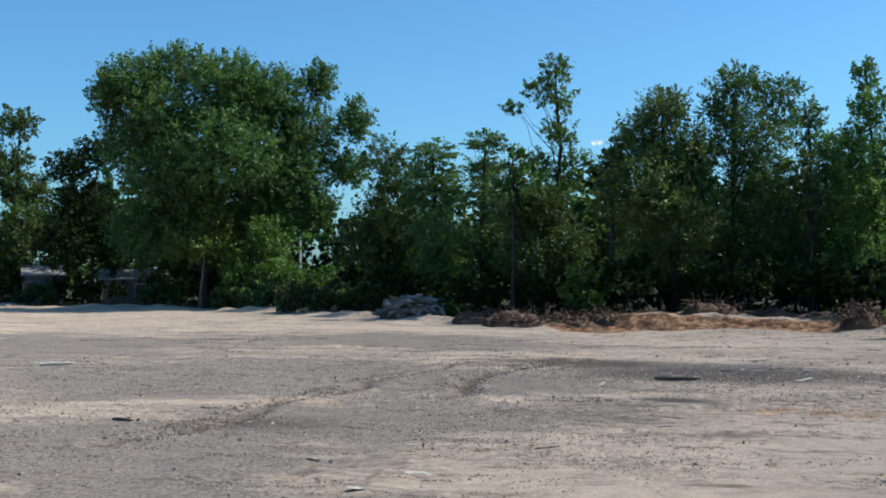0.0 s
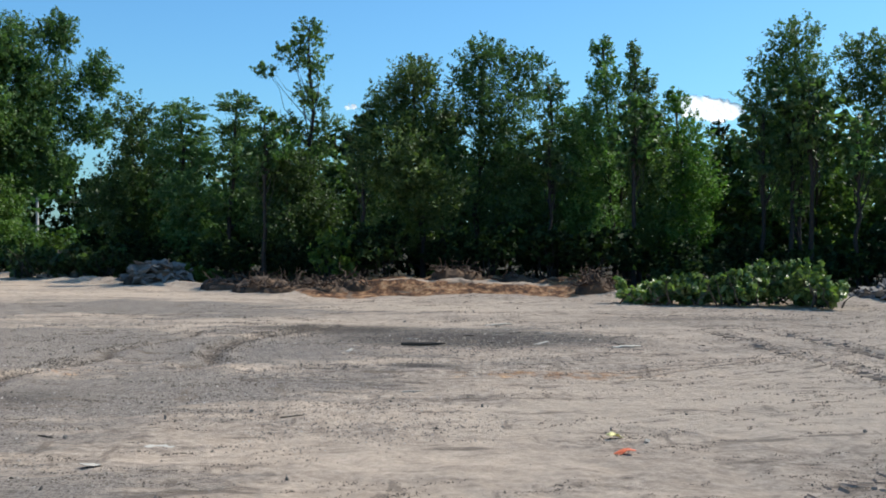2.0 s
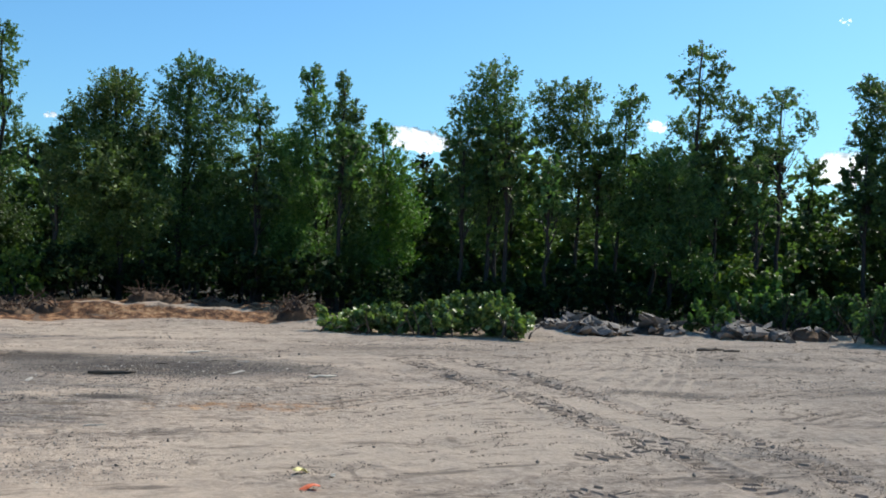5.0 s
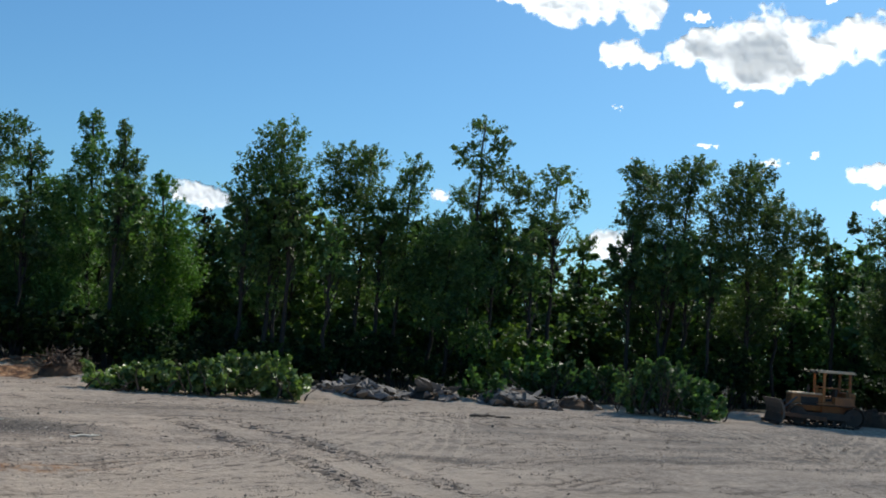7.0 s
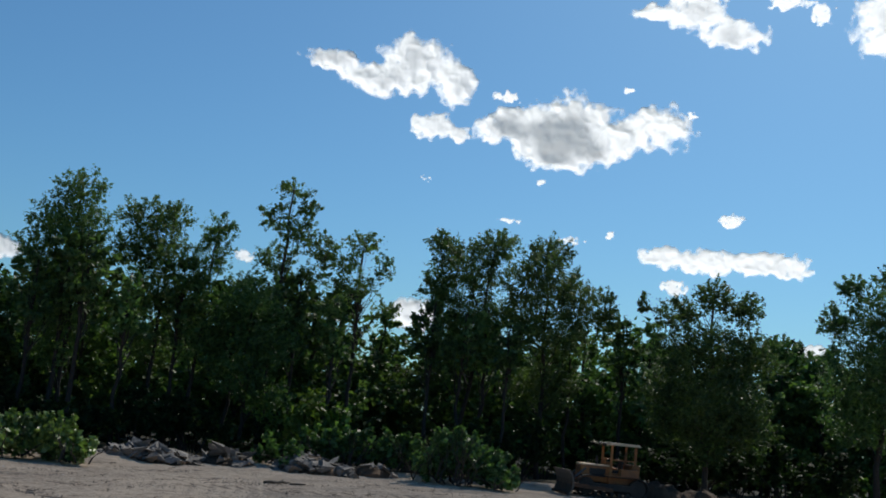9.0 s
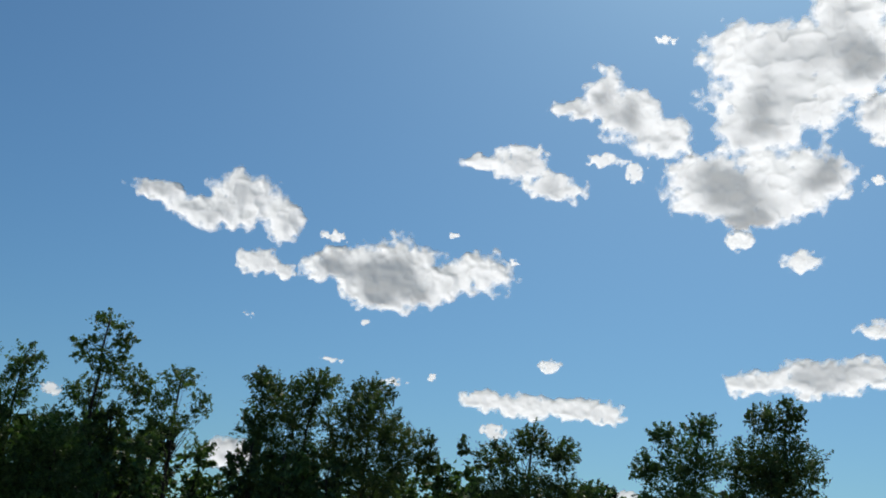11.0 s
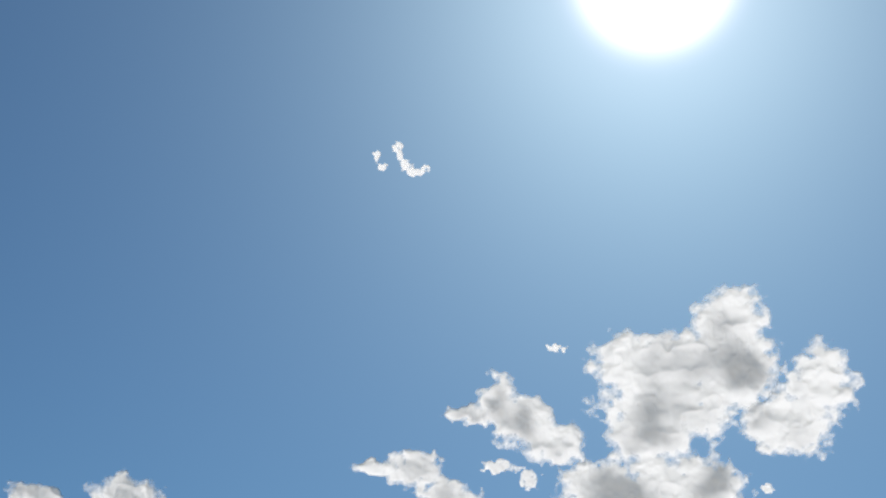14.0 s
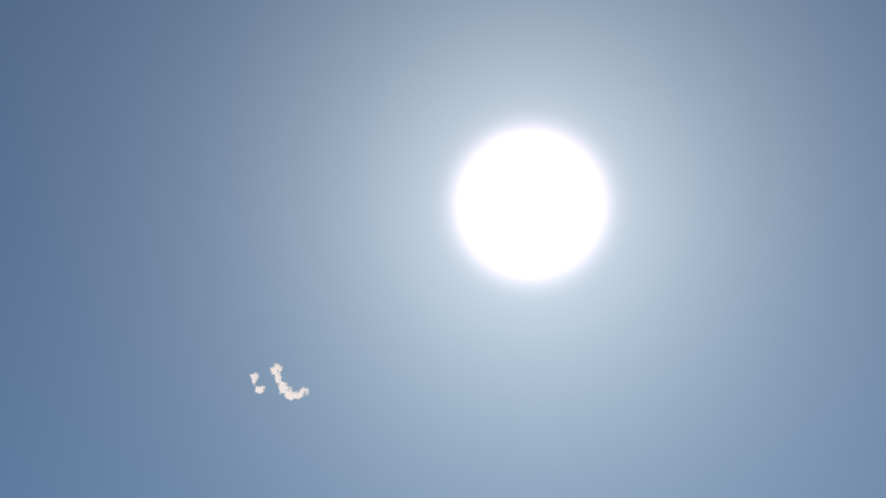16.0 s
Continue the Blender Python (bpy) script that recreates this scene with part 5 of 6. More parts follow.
def crumbs(name, X, Y, S, seed, material, label):
    """Crumbs too small to count, lying at X, Y with half sizes S: low four-sided lumps with a peak off the middle."""
    rng = np.random.default_rng(seed)
    n = len(X)
    base = np.array([(-1, -0.8, -0.5), (1, -0.8, -0.5), (1, 0.8, -0.5), (-1, 0.8, -0.5), (0, 0, 0.85)])
    faces = np.array([(0, 1, 4), (1, 2, 4), (2, 3, 4), (3, 0, 4)])
    B = base[None] + rng.normal(0, 0.28, (n, 5, 3))
    w = rng.uniform(0, 6.28, (n, 1))
    B = np.stack((B[..., 0] * np.cos(w) - B[..., 1] * np.sin(w), B[..., 0] * np.sin(w) + B[..., 1] * np.cos(w), B[..., 2]), -1)
    P = B * S[:, None, None] + np.stack((X, Y, ground_height(X, Y) + 0.2 * S), 1)[:, None]
    F = (faces[None] + 5 * np.arange(n)[:, None, None]).reshape(-1, 3)
    tagged(new(name, quads(name, P.reshape(-1, 3), F, material)), label, "gravel", kind="stuff")


def grit(n, seed):
    """Fine gravel: thick on the gravelled stretches, thin on the swept sand."""
    rng = np.random.default_rng(seed)
    az, d = np.radians(rng.uniform(-34, 55, n)), 9.0 * np.exp(rng.random(n) ** 0.8 * math.log(46 / 9.0))
    X, Y = d * np.sin(az), d * np.cos(az)
    zone = np.maximum.reduce([spot(X, Y, -9, 22, 12, 12), spot(X, Y, 1, 26, 8, 7, -15), spot(X, Y, -4, 16, 6, 5), 0.5 * spot(X, Y, 28, 26, 19, 12), 0.8 * spot(X, Y, 9.8, 14.6, 1.6, 1), 0.8 * spot(X, Y, 3.6, 14.1, 1.2, 0.7)])
    keep = 0.75 * zone + 0.5 * fractal(X * 0.35, Y * 0.55, 4, 90) + 0.3 * value_noise(X * 1.9, Y * 2.6, 95) > 0.28 + 0.35 * rng.random(n)
    S = rng.uniform(0.004, 0.011, n) * rng.uniform(0.6, 1.5, n) * (0.7 + d / 22)
    crumbs("gravel", X[keep], Y[keep], S[keep], seed, GRIT, "loose grey gravel scattered over the dirt")


def ridges(n, seed):
    """Short crumbling ridges that blades and wheels left, in loose lines over the lot; their dark colour stands in for
    small shadows.
    """
    rng = np.random.default_rng(seed)
    az, d = np.radians(rng.uniform(-33, 55, n)), 9.5 * np.exp(rng.random(n) ** 0.8 * math.log(44 / 9.5))
    cx, cy = d * np.sin(az), d * np.cos(az)
    keep = fractal(cx * 0.3, cy * 0.5, 3, 97) > -0.15
    cx, cy, d = cx[keep], cy[keep], d[keep]
    lean = np.radians(np.where(cx > -2, 26, 4) + rng.normal(0, 16, len(cx)))
    long = rng.uniform(0.15, 0.55, len(cx)) * (0.7 + d / 28)
    own = np.repeat(np.arange(len(cx)), (16 + long * 26).astype(int))
    u = rng.uniform(-1, 1, len(own))
    side = rng.normal(0, 0.022, len(own)) * (0.6 + d[own] / 30) + 0.05 * np.sin(u * 3 + own)
    X = cx[own] + np.cos(lean[own]) * u * long[own] - np.sin(lean[own]) * side
    Y = cy[own] + np.sin(lean[own]) * u * long[own] + np.cos(lean[own]) * side
    S = rng.uniform(0.005, 0.014, len(own)) * (0.7 + d[own] / 26) * (1.1 - 0.6 * np.abs(u))
    crumbs("soil_ridges", X, Y, S, seed, DARK_CLOD, "short crumbling ridges of soil, coloured dark for their shadows")


def clods_along(name, lines, n, off, spread, size, seed, material, label):
    """Crumbs pushed up in two rows beside each line."""
    rng = np.random.default_rng(seed)
    X, Y = [], []
    for line in lines:
        p = np.array(line)
        step = np.hypot(*np.diff(p, axis=0).T)
        run = np.concatenate(([0], np.cumsum(step)))
        m = int(n * run[-1])
        u = rng.uniform(0, run[-1], m)
        i = np.clip(np.searchsorted(run, u) - 1, 0, len(step) - 1)
        t = (p[i + 1] - p[i]) / step[i][:, None]
        q = rng.choice((-1.0, 1.0), m) * off + rng.normal(0, spread, m)
        c = p[i] + t * (u - run[i])[:, None] + np.stack((-t[:, 1], t[:, 0]), 1) * q[:, None]
        keep = value_noise(c[:, 0] * 0.9, c[:, 1] * 0.9, seed) > -0.25
        X.append(c[keep, 0])
        Y.append(c[keep, 1])
    X, Y = np.concatenate(X), np.concatenate(Y)
    crumbs(name, X, Y, rng.uniform(*size, len(X)) * rng.uniform(0.4, 1, len(X)), seed, material, label)


def clods_in(name, n, x, y, rx, ry, turn, size, seed, material, label):
    """Crumbs gathered in one patch of disturbed ground."""
    rng = np.random.default_rng(seed)
    u, v = rng.normal(0, 0.5, n) * rx, rng.normal(0, 0.5, n) * ry
    c, s = math.cos(radians(turn)), math.sin(radians(turn))
    X, Y = x + u * c - v * s, y + u * s + v * c
    keep = value_noise(X * 0.8, Y * 1.3, seed) > -0.2
    crumbs(name, X[keep], Y[keep], (rng.uniform(*size, n) * rng.uniform(0.35, 1, n))[keep], seed, material, label)


grit(90000, 5)
ridges(1500, 17)
clods_along("track_crumbs", CLEATED, 110, 0.3, 0.1, (0.009, 0.027), 7, DARK_CLOD, "dark crumbs of soil along the crawler tracks")
clods_along("rut_crumbs", RUTS, 190, 0.2, 0.22, (0.012, 0.036), 8, DARK_CLOD, "dark crumbs of soil along the wheel ruts")
clods_along("print_crumbs", SCRAPED, 160, 0.3, 0.16, (0.006, 0.018), 9, DARK_CLOD, "dark crumbs of soil round the track prints")
clods_along("sweep_crumbs", SWEEPS, 40, 0.3, 0.3, (0.006, 0.02), 16, DARK_CLOD, "dark crumbs of soil along the sweeps")
clods_in("burnt_soil", 4200, 1.4, 25.9, 5.6, 3.0, -14, (0.008, 0.03), 10, ASH, "black burnt crumbs strewn over the dirt")
clods_in("burnt_soil", 1200, -2.6, 29.0, 3.4, 1.6, 10, (0.008, 0.028), 11, ASH, "dark crumbs strewn over the dirt")
clods_in("pale_rubble", 60, 2.6, 25.4, 4.6, 2.0, -14, (0.01, 0.03), 12, PAPER, "pale crumbs of rubble among burnt soil")
clods_in("burnt_soil", 420, -1.1, 20.6, 1.0, 0.5, 0, (0.008, 0.026), 13, ASH, "dark crumbs strewn over the dirt")
clods_in("dug_soil", 700, 7.0, 10.7, 0.8, 0.7, 0, (0.006, 0.022), 14, DARK_CLOD, "dark crumbs of dug soil on the dirt")
clods_in("dug_soil", 500, 20.9, 33.0, 2.6, 1.0, 0, (0.01, 0.035), 15, DARK_CLOD, "dark crumbs of dug soil on the dirt")


# ---- bulldozer ----
def bulldozer():
    """Crawler tractor with blade and canopy; it points along its own -x."""
    root = new("bulldozer")
    for s in (-1, 1):
        y = s * 0.95
        bm = bmesh.new()
        box(bm, (0, y, 0.56), (2.7, 0.26, 0.36), 0.03)
        fr = part("track_frame", bm, STEEL, root)
        # the loop of shoes round sprocket and idler
        R, half = 0.53, 1.42
        per = 2 * math.pi * R + 4 * half
        shoes = 38
        for i in range(shoes):
            u = per * i / shoes
            if u < 2 * half:
                p, w = (-half + u, 0.04), 0
            elif u < 2 * half + math.pi * R:
                w = (u - 2 * half) / R
                p = (half + R * math.sin(w), 0.04 + R - R * math.cos(w))
            elif u < 4 * half + math.pi * R:
                p, w = (half - (u - 2 * half - math.pi * R), 0.04 + 2 * R), math.pi
            else:
                w = math.pi + (u - 4 * half - math.pi * R) / R
                p = (-half + R * math.sin(w), 0.04 + R - R * math.cos(w))
            bm = bmesh.new()
            turn = Matrix.Rotation(-w, 4, "Y")
            box(bm, (p[0], y, p[1]), (per / shoes * 0.93, 0.48, 0.035), 0, turn)
            grouser = turn @ Vector((0, 0, -0.04))
            box(bm, (p[0] + grouser.x, y, p[1] + grouser.z), (0.025, 0.48, 0.06), 0, turn)
            part("track_shoe", bm, STEEL, fr)
        for x, r, nm in ((-half, 0.44, "idler"), (half, 0.46, "sprocket")):
            bm = bmesh.new()
            rod(bm, (x, y - 0.12, 0.57), (x, y + 0.12, 0.57), r, seg=24)
            rod(bm, (x, y - 0.18, 0.57), (x, y + 0.18, 0.57), 0.14, seg=16)
            part(nm, bm, STEEL, fr)
        for k in range(5):
            bm = bmesh.new()
            rod(bm, (-0.9 + 0.45 * k, y - 0.15, 0.2), (-0.9 + 0.45 * k, y + 0.15, 0.2), 0.12, seg=14)
            part("roller", bm, STEEL, fr)
        bm = bmesh.new()
        box(bm, (0.55, y, 1.17), (1.9, 0.52, 0.06), 0.02)
        box(bm, (0.9, y * 0.98, 1.36), (1.0, 0.45, 0.4), 0.04)
        part("fender", bm, YELLOW, root)
        bm = bmesh.new()
        box(bm, (-1.2, s * 1.35, 0.5), (2.3, 0.16, 0.22), 0.03, Matrix.Rotation(radians(4), 4, "Y"))
        part("push_arm", bm, RUST, root, "dirty rust-brown push arm")
        bm = bmesh.new()
        rod(bm, (-1.35, s * 0.5, 1.45), (-2.15, s * 0.62, 0.75), 0.06, seg=12)
        rod(bm, (-1.9, s * 0.59, 0.97), (-2.35, s * 0.66, 0.55), 0.035, seg=12)
        part("lift_cylinder", bm, BLADE, root, "bright steel hydraulic ram")
    bm = bmesh.new()
    box(bm, (-0.75, 0, 1.2), (1.75, 1.05, 0.85), 0.07)
    box(bm, (0.7, 0, 0.95), (1.6, 1.3, 0.7), 0.05)
    part("body", bm, YELLOW, root)
    bm = bmesh.new()
    box(bm, (-0.8, 0, 1.66), (1.6, 1.0, 0.08), 0.03)
    part("hood", bm, SUNLIT_TOP, root, "pale engine hood, sunlight on its top painted in")
    bm = bmesh.new()
    for k in range(9):
        box(bm, (-1.64, 0, 0.9 + 0.08 * k), (0.05, 0.86, 0.03))
    part("grille", bm, BLACK, root, "black slatted radiator grille")
    for s in (-1, 1):
        bm = bmesh.new()
        box(bm, (-0.7, s * 0.53, 1.28), (0.9, 0.03, 0.42), 0.01)
        part("engine_panel", bm, BLACK, root, "open black engine side")
    bm = bmesh.new()
    rod(bm, (-0.55, 0.2, 1.66), (-0.55, 0.2, 2.12), 0.06, seg=14)
    rod(bm, (-0.55, 0.2, 1.78), (-0.55, 0.2, 2.0), 0.09, seg=14)
    part("exhaust_pipe", bm, STEEL, root)
    bm = bmesh.new()
    rod(bm, (-0.25, -0.25, 1.66), (-0.25, -0.25, 2.0), 0.05, seg=14)
    rod(bm, (-0.25, -0.25, 1.98), (-0.25, -0.25, 2.1), 0.12, seg=16)
    part("air_cleaner", bm, YELLOW, root)
    # blade, curved in height
    bm = bmesh.new()
    prof = [(-2.52 + 0.2 * (1 - ((z - 0.62) / 0.6) ** 2), z) for z in (0.04, 0.28, 0.55, 0.82, 1.06, 1.3)]
    rows = []
    for y in (-1.6, 1.6):
        rows.append([bm.verts.new((x, y, z)) for x, z in prof] + [bm.verts.new((x + 0.08, y, z)) for x, z in reversed(prof)])
    n = len(rows[0])
    for i in range(n):
        bm.faces.new((rows[0][i], rows[1][i], rows[1][(i + 1) % n], rows[0][(i + 1) % n]))
    bm.faces.new(rows[0][::-1])
    bm.faces.new(rows[1])
    bmesh.ops.recalc_face_normals(bm, faces=bm.faces)
    bl = part("blade", bm, BLADE, root, "scoured grey steel blade")
    bm = bmesh.new()
    box(bm, (-2.54, 0, 0.08), (0.05, 3.2, 0.16), 0.01)
    part("cutting_edge", bm, STEEL, bl)
    # operator's place under the canopy
    bm = bmesh.new()
    box(bm, (0.45, 0, 1.36), (0.55, 0.6, 0.16), 0.05)
    box(bm, (0.75, 0, 1.7), (0.14, 0.58, 0.6), 0.05, Matrix.Rotation(radians(8), 4, "Y"))
    part("seat", bm, BLACK, root, "black vinyl operator's seat")
    bm = bmesh.new()
    box(bm, (0.02, 0, 1.62), (0.12, 0.9, 0.55), 0.03)
    part("dashboard", bm, YELLOW, root)
    bm = bmesh.new()
    for y in (-0.3, -0.15, 0.3):
        rod(bm, (0.2, y, 1.3), (0.14, y, 1.95), 0.015)
        rod(bm, (0.14, y, 1.93), (0.138, y, 2.0), 0.03)
    part("lever", bm, BLACK, root)
    bm = bmesh.new()
    box(bm, (1.35, 0, 1.5), (0.5, 1.5, 0.62), 0.08)
    part("fuel_tank", bm, YELLOW, root)
    for x in (-0.05, 1.28):
        for y in (-0.78, 0.78):
            bm = bmesh.new()
            box(bm, (x, y, 1.95), (0.12, 0.12, 1.75), 0.02)
            part("canopy_post", bm, YELLOW, root)
    for y in (-0.78, 0.78):
        bm = bmesh.new()
        rod(bm, (0.0, y, 2.0), (1.25, y, 2.0), 0.03)
        part("hand_rail", bm, YELLOW, root)
    bm = bmesh.new()
    box(bm, (0.6, 0, 2.86), (1.75, 1.85, 0.1), 0.035)
    box(bm, (0.6, 0, 2.80), (1.85, 1.95, 0.05), 0.02)
    part("canopy_roof", bm, SUNLIT_TOP, root, "pale canopy roof, sunlight on its top painted in")
    bm = bmesh.new()
    box(bm, (1.75, 0, 0.75), (0.35, 0.5, 0.4), 0.04)
    rod(bm, (1.85, 0, 0.8), (2.1, 0, 0.8), 0.07)
    part("drawbar", bm, STEEL, root)
    for y in (-0.4, 0.4):
        bm = bmesh.new()
        rod(bm, (-0.3, y, 2.80), (-0.42, y, 2.78), 0.09, seg=16)
        part("work_lamp", bm, BLACK, root)
    return tagged(root, "old yellow crawler bulldozer with canopy, parked on the dirt", "bulldozer")


dozer = bulldozer()
dozer.matrix_world = pose(39.03, 34.55, z_at(39.03, 34.55) + 0.02, 0, 0, -30) @ Matrix.Scale(0.85, 4)


# ---- beyond the trees: low building, pole and wire ----
def shed(az, d, w, h):
    p = polar(az, d)
    root = new("low_building")
    root.matrix_world = pose(p.x, p.y, 0, 0, 0, -az)
    bm = bmesh.new()
    box(bm, (0, 0, h / 2), (w, 6, h), 0.02)
    wall = part("wall", bm, SIDING, root)
    bm = bmesh.new()
    box(bm, (0, -1.6, h + 0.35), (w + 0.6, 3.5, 0.1), 0.02, Matrix.Rotation(radians(12), 4, "X"))
    box(bm, (0, 1.6, h + 0.35), (w + 0.6, 3.5, 0.1), 0.02, Matrix.Rotation(radians(-12), 4, "X"))
    part("roof", bm, ROOFING, root, "pale sheet roof")
    for k in (0, 2):
        bm = bmesh.new()
        box(bm, (-w / 3 + k * w / 3, -3.02, h * 0.55), (1.0, 0.06, 0.9), 0.01)
        win = part("window", bm, GLASS_DARK, wall)
        bm = bmesh.new()
        for dx in (-0.53, 0.53):
            box(bm, (-w / 3 + k * w / 3 + dx, -3.05, h * 0.55), (0.08, 0.08, 1.06))
        for dz in (-0.48, 0.48):
            box(bm, (-w / 3 + k * w / 3, -3.05, h * 0.55 + dz), (1.1, 0.08, 0.08))
        part("frame", bm, ROOFING, win)
    return tagged(root, "low grey building with a pale roof behind trees", "building")


shed(-26.3, 87, 3.4, 1.9)
shed(-30.2, 90, 2.6, 2.2)


def utility_pole(az, d, h):
    p = polar(az, d)
    root = new("utility_pole")
    root.matrix_world = pose(p.x, p.y, 0, 0, 0, -az)
    bm = bmesh.new()
    rod(bm, (0, 0, -0.2), (0, 0, h), 0.16, 0.12, 12)
    part("pole", bm, WOOD_GREY, root)
    bm = bmesh.new()
    box(bm, (0, -0.15, h - 0.6), (2.0, 0.1, 0.12), 0.01)
    part("crossarm", bm, WOOD_GREY, root)
    for x in (-0.85, 0.85):
        bm = bmesh.new()
        rod(bm, (x, -0.15, h - 0.54), (x, -0.15, h - 0.36), 0.05, 0.03, 10)
        part("insulator", bm, ROOFING, root)
    return tagged(root, "pale wooden utility pole beyond the gap in trees", "utility pole")


utility_pole(-17.6, 120, 6.3)


def wire(p0, p1, sag):
    V, F = [], []
    p0, p1 = Vector(p0), Vector(p1)
    pts = [p0.lerp(p1, i / 12) - Vector((0, 0, sag * 4 * (i / 12) * (1 - i / 12))) for i in range(13)]
    tube(V, F, pts, [0.02] * 13, 5)
    tagged(new("wire", mesh_from("wire", V, F, BLACK, True)), "thin dark overhead wire between poles", "wire")


wire(polar(-17.6, 119.8, 5.9), polar(-34, 140, 6.6), 0.8)
wire(polar(-17.6, 119.8, 5.9), polar(-2, 150, 6.6), 0.8)


# ---- clouds ----
FAR = 2400.0
cloud_no = 0


def cloud(lobes):
    """A fair-weather cloud: a puffed-up bank of vapour, lit through by the sun.
    Lobes: bearing, height and half sizes in degrees as seen from the lot."""
    global cloud_no
    cloud_no += 1
    az0, el0 = np.mean([q[0] for q in lobes]), np.mean([q[1] for q in lobes])
    mid = polar(az0, FAR * math.cos(radians(el0)), FAR * math.sin(radians(el0)))
    w = mid.normalized()
    sx = Vector((w.y, -w.x, 0)).normalized()
    sy = sx.cross(w)
    k = FAR * math.pi / 180
    # lobes in the plane of the cloud, in degrees
    flat = []
    for az, el, ra, re in lobes:
        c = polar(az, FAR * math.cos(radians(el)), FAR * math.sin(radians(el)))
        c = c * (FAR / c.dot(w)) - mid
        flat.append((c.dot(sx) / k, c.dot(sy) / k, ra, re))
    least = min(min(q[2:]) for q in flat)
    pad = 0.35 * max(min(q[2:]) for q in flat) + 0.1
    x0, x1 = min(q[0] - q[2] for q in flat) - pad, max(q[0] + q[2] for q in flat) + pad
    y0, y1 = min(q[1] - q[3] for q in flat) - pad, max(q[1] + q[3] for q in flat) + pad
    step = 0.06 if x1 - x0 > 2 else 0.03 if x1 - x0 > 1.4 else 0.02
    U, W = np.meshgrid(np.arange(x0, x1, step), np.arange(y0, y1, step))
    seed = 40 + cloud_no
    size = np.clip(0.9 * max(min(q[2:]) for q in flat), 0.12, 1.2)
    fr = min(1.7 / size ** 0.5, 4.0)
    wu = U + 0.34 / fr * fractal(U * fr, W * fr, 5, seed)
    ww = W + 0.30 / fr * fractal(U * fr + 9, W * fr, 5, seed + 3)
    body = np.full(U.shape, -1.0)
    for cx, cy, ra, re in flat:
        q = 1 - ((wu - cx) / (ra * 1.15)) ** 2 - ((ww - cy) / (re * 1.18)) ** 2
        big = np.maximum(body, q)
        body = big + 0.20 * np.exp(-np.abs(body - q) * 2.4) * (big > -0.5)
    fine = 0.38 * fractal(U * fr * 1.3, W * fr * 1.3, 5, seed + 7)
    billow = np.abs(fractal(U * fr * 0.6, W * fr * 0.6, 3, seed + 11))
    den = body - (0.5 if size < 0.22 else 0.3 if size < 0.42 else 0.06) + fine * (1.5 if size < 0.42 else 0.95)
    # a made mask for the painted grey cores, as the sheet has no real depth; more in the broad masses than in the small
    # puffs
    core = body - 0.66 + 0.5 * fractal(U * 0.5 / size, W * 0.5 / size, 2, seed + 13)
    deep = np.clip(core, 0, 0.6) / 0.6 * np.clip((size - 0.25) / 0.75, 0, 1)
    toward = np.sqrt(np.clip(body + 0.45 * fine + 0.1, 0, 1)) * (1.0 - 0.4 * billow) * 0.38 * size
    P = (np.array(sx)[None, None] * U[..., None] + np.array(sy)[None, None] * W[..., None] - np.array(w)[None, None] * toward[..., None]) * k
    idx = np.arange(U.size).reshape(U.shape)
    F = np.stack((idx[:-1, :-1], idx[:-1, 1:], idx[1:, 1:], idx[1:, :-1]), -1).reshape(-1, 4)
    F = F[den.ravel()[F].max(1) > -0.2]
    used, inv = np.unique(F, return_inverse=True)
    me = quads("cloud", P.reshape(-1, 3)[used], inv.reshape(-1, 4), CLOUD)
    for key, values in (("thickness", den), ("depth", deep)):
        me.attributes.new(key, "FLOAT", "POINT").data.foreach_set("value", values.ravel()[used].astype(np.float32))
    me.shade_smooth()
    ob = new("cloud", me)
    ob.location = mid
    return tagged(ob, "white fair-weather cloud with bright rims, high in the sky", "cloud", "clouds in the sky")


cloud([(32.02, 18.05, 1.33, 0.53), (34.55, 17.38, 1.77, 0.74), (36.7, 18.35, 1.77, 1.24), (38.84, 17.48, 0.94, 1.03)])
cloud([(37.61, 15.25, 1.03, 0.59), (39.19, 14.93, 0.59, 0.35)])
cloud([(41.87, 15.5, 1.47, 0.74), (41.93, 16.24, 0.88, 0.41), (43.73, 15.41, 1.77, 1.33), (45.55, 15.61, 1.77, 1.62), (44.47, 14.31, 1.77, 0.74), (46.56, 14.82, 1.03, 0.74), (48.0, 15.4, 1.1, 0.8), (49.65, 15.98, 1.62, 1.03)])
cloud([(41.58, 17.09, 0.65, 0.29)])
cloud([(49.08, 21.76, 1.03, 0.35), (51.4, 21.91, 1.33, 0.88), (53.34, 20.73, 1.47, 0.65)])
cloud([(50.4, 9.48, 1.18, 0.53), (52.48, 9.32, 1.77, 0.59), (55.1, 9.4, 1.47, 0.53), (56.55, 9.28, 1.12, 0.53)])
cloud([(53.84, 11.45, 0.53, 0.32)])
cloud([(50.98, 7.92, 0.74, 0.35)])
cloud([(42.31, 10.74, 0.59, 0.12)])
cloud([(45.57, 9.97, 0.71, 0.18)])
cloud([(47.62, 10.42, 0.29, 0.24)])
cloud([(37.64, 12.47, 0.27, 0.18)])
cloud([(43.88, 12.85, 0.35, 0.18)])
cloud([(51.47, 16.65, 0.27, 0.24)])
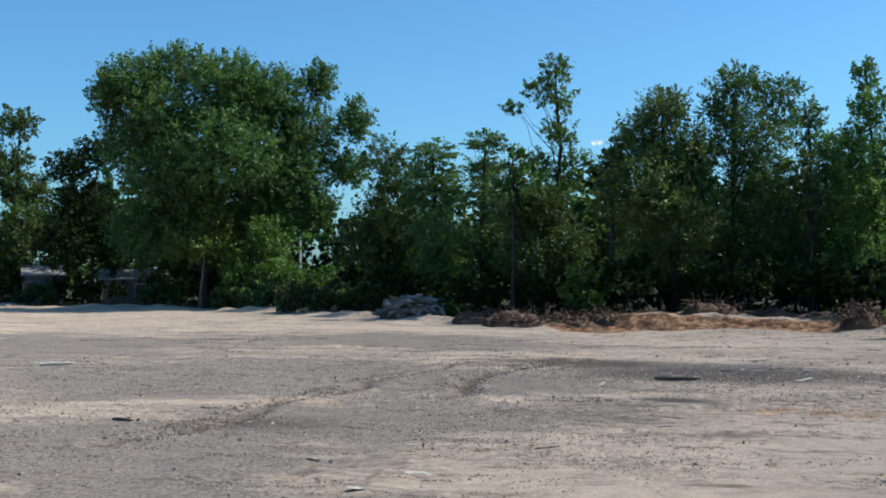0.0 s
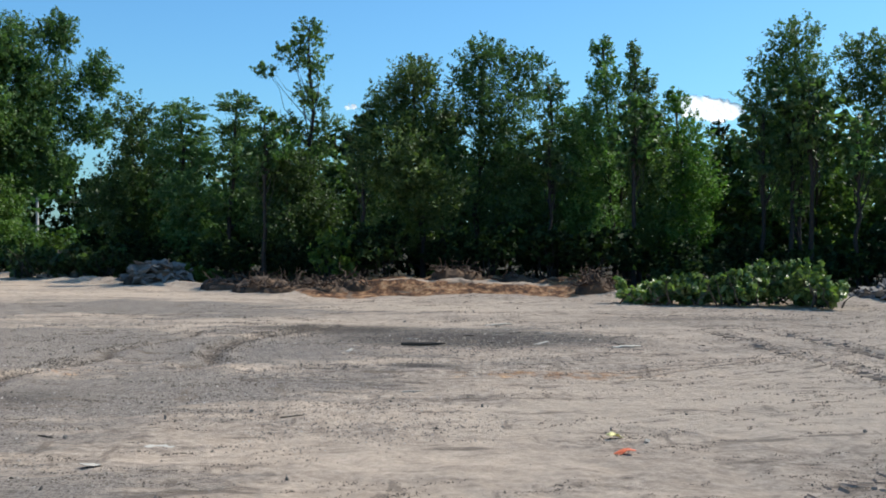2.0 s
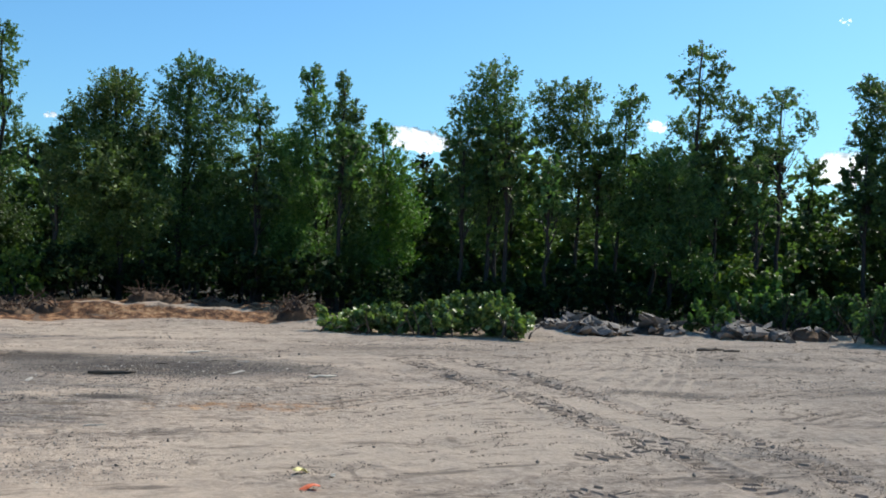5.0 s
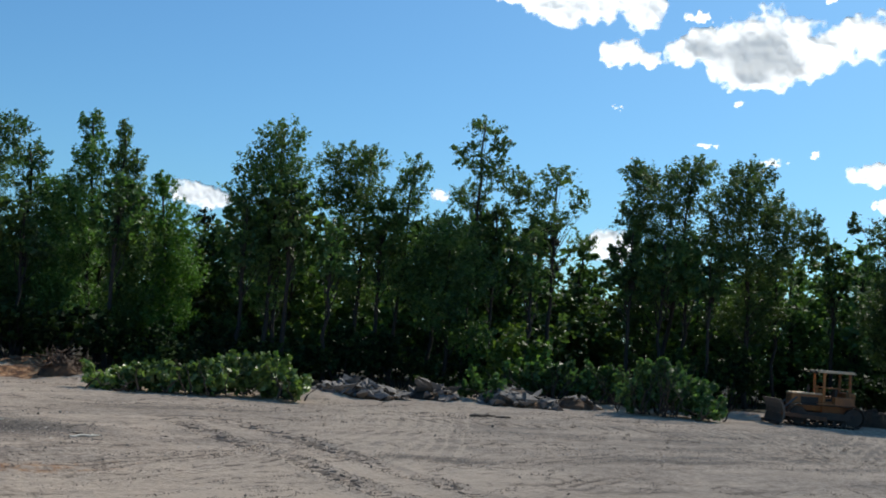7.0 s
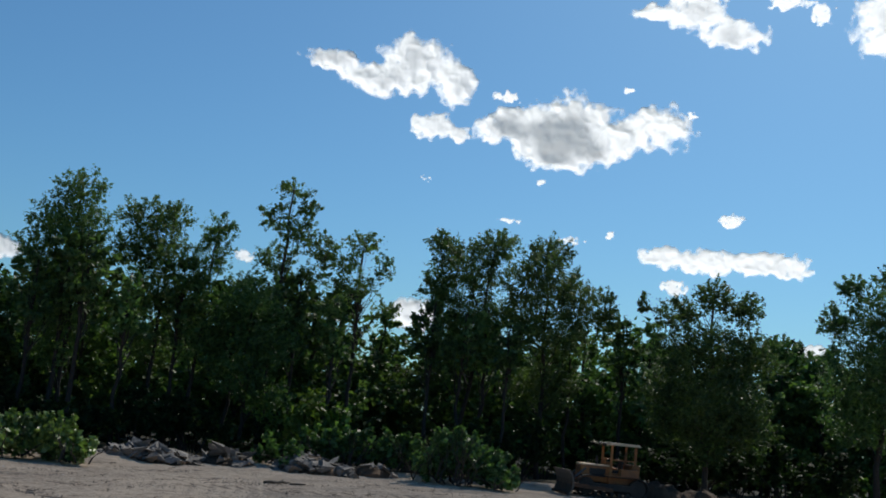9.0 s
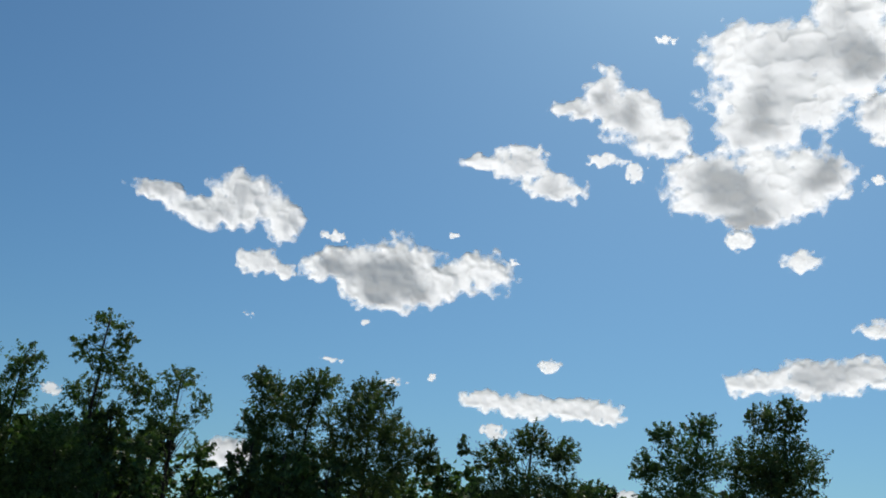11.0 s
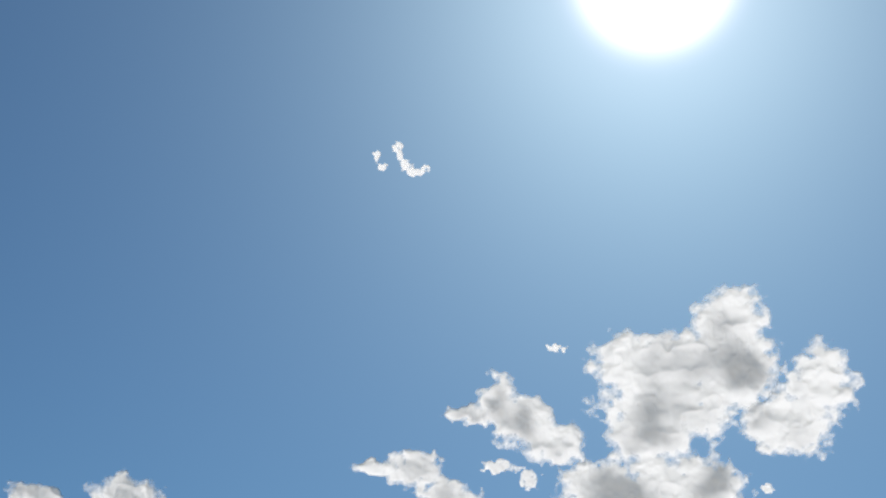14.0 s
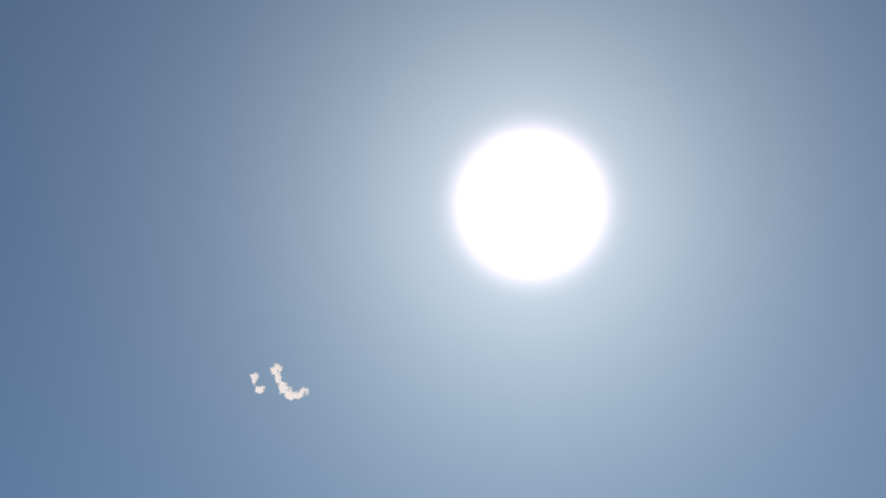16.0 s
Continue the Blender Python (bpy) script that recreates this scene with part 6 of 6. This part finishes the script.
cloud([(48.03, 17.84, 0.29, 0.18)])
cloud([(37.78, 5.38, 1.33, 0.74)])
cloud([(28.69, 7.48, 0.53, 0.35)])
cloud([(57.93, 5.11, 1.03, 0.44)])
cloud([(69.24, 29.79, 1.62, 1.33), (66.68, 27.82, 2.8, 1.47), (63.53, 27.63, 2.06, 1.47), (69.12, 27.42, 1.92, 2.06), (65.38, 25.58, 3.24, 1.77), (64.44, 23.87, 1.77, 1.03), (61.67, 21.27, 2.06, 1.47), (64.4, 21.0, 2.65, 1.62), (67.09, 21.54, 1.77, 1.33), (63.79, 19.56, 1.47, 0.53)])
cloud([(70.7, 24.5, 1.2, 1.1), (72.19, 24.43, 1.47, 1.62), (73.76, 26.25, 1.47, 1.77)])
cloud([(55.84, 25.79, 0.88, 1.03), (57.19, 24.66, 1.47, 1.18), (59.14, 23.55, 1.47, 1.03), (54.28, 24.83, 1.03, 0.41)])
cloud([(56.19, 22.27, 1.18, 0.35), (57.79, 21.75, 0.59, 0.44)])
cloud([(59.06, 28.36, 0.65, 0.24)])
cloud([(66.48, 17.35, 0.88, 0.5)])
cloud([(63.34, 18.41, 0.65, 0.47)])
cloud([(72.04, 20.24, 0.29, 0.21)])
cloud([(70.28, 21.31, 0.35, 0.29)])
cloud([(70.43, 14.04, 1.18, 0.41), (72.58, 14.38, 1.18, 0.65), (73.45, 15.45, 0.44, 0.53)])
cloud([(64.3, 11.34, 1.47, 0.59), (67.34, 11.63, 2.06, 0.88), (69.52, 11.95, 1.47, 0.74), (72.4, 11.85, 1.77, 0.83)])
cloud([(47.12, 37.78, 0.15, 0.38), (47.56, 37.24, 0.18, 0.24), (48.39, 38.4, 0.27, 0.27), (48.7, 37.96, 0.21, 0.35), (49.15, 37.48, 0.35, 0.29), (49.81, 37.13, 0.41, 0.21), (50.43, 37.42, 0.24, 0.24)])
cloud([(15.73, 6.57, 0.88, 0.53), (16.78, 6.27, 1.03, 0.47)])
cloud([(-2.13, 6.61, 0.44, 0.15)])
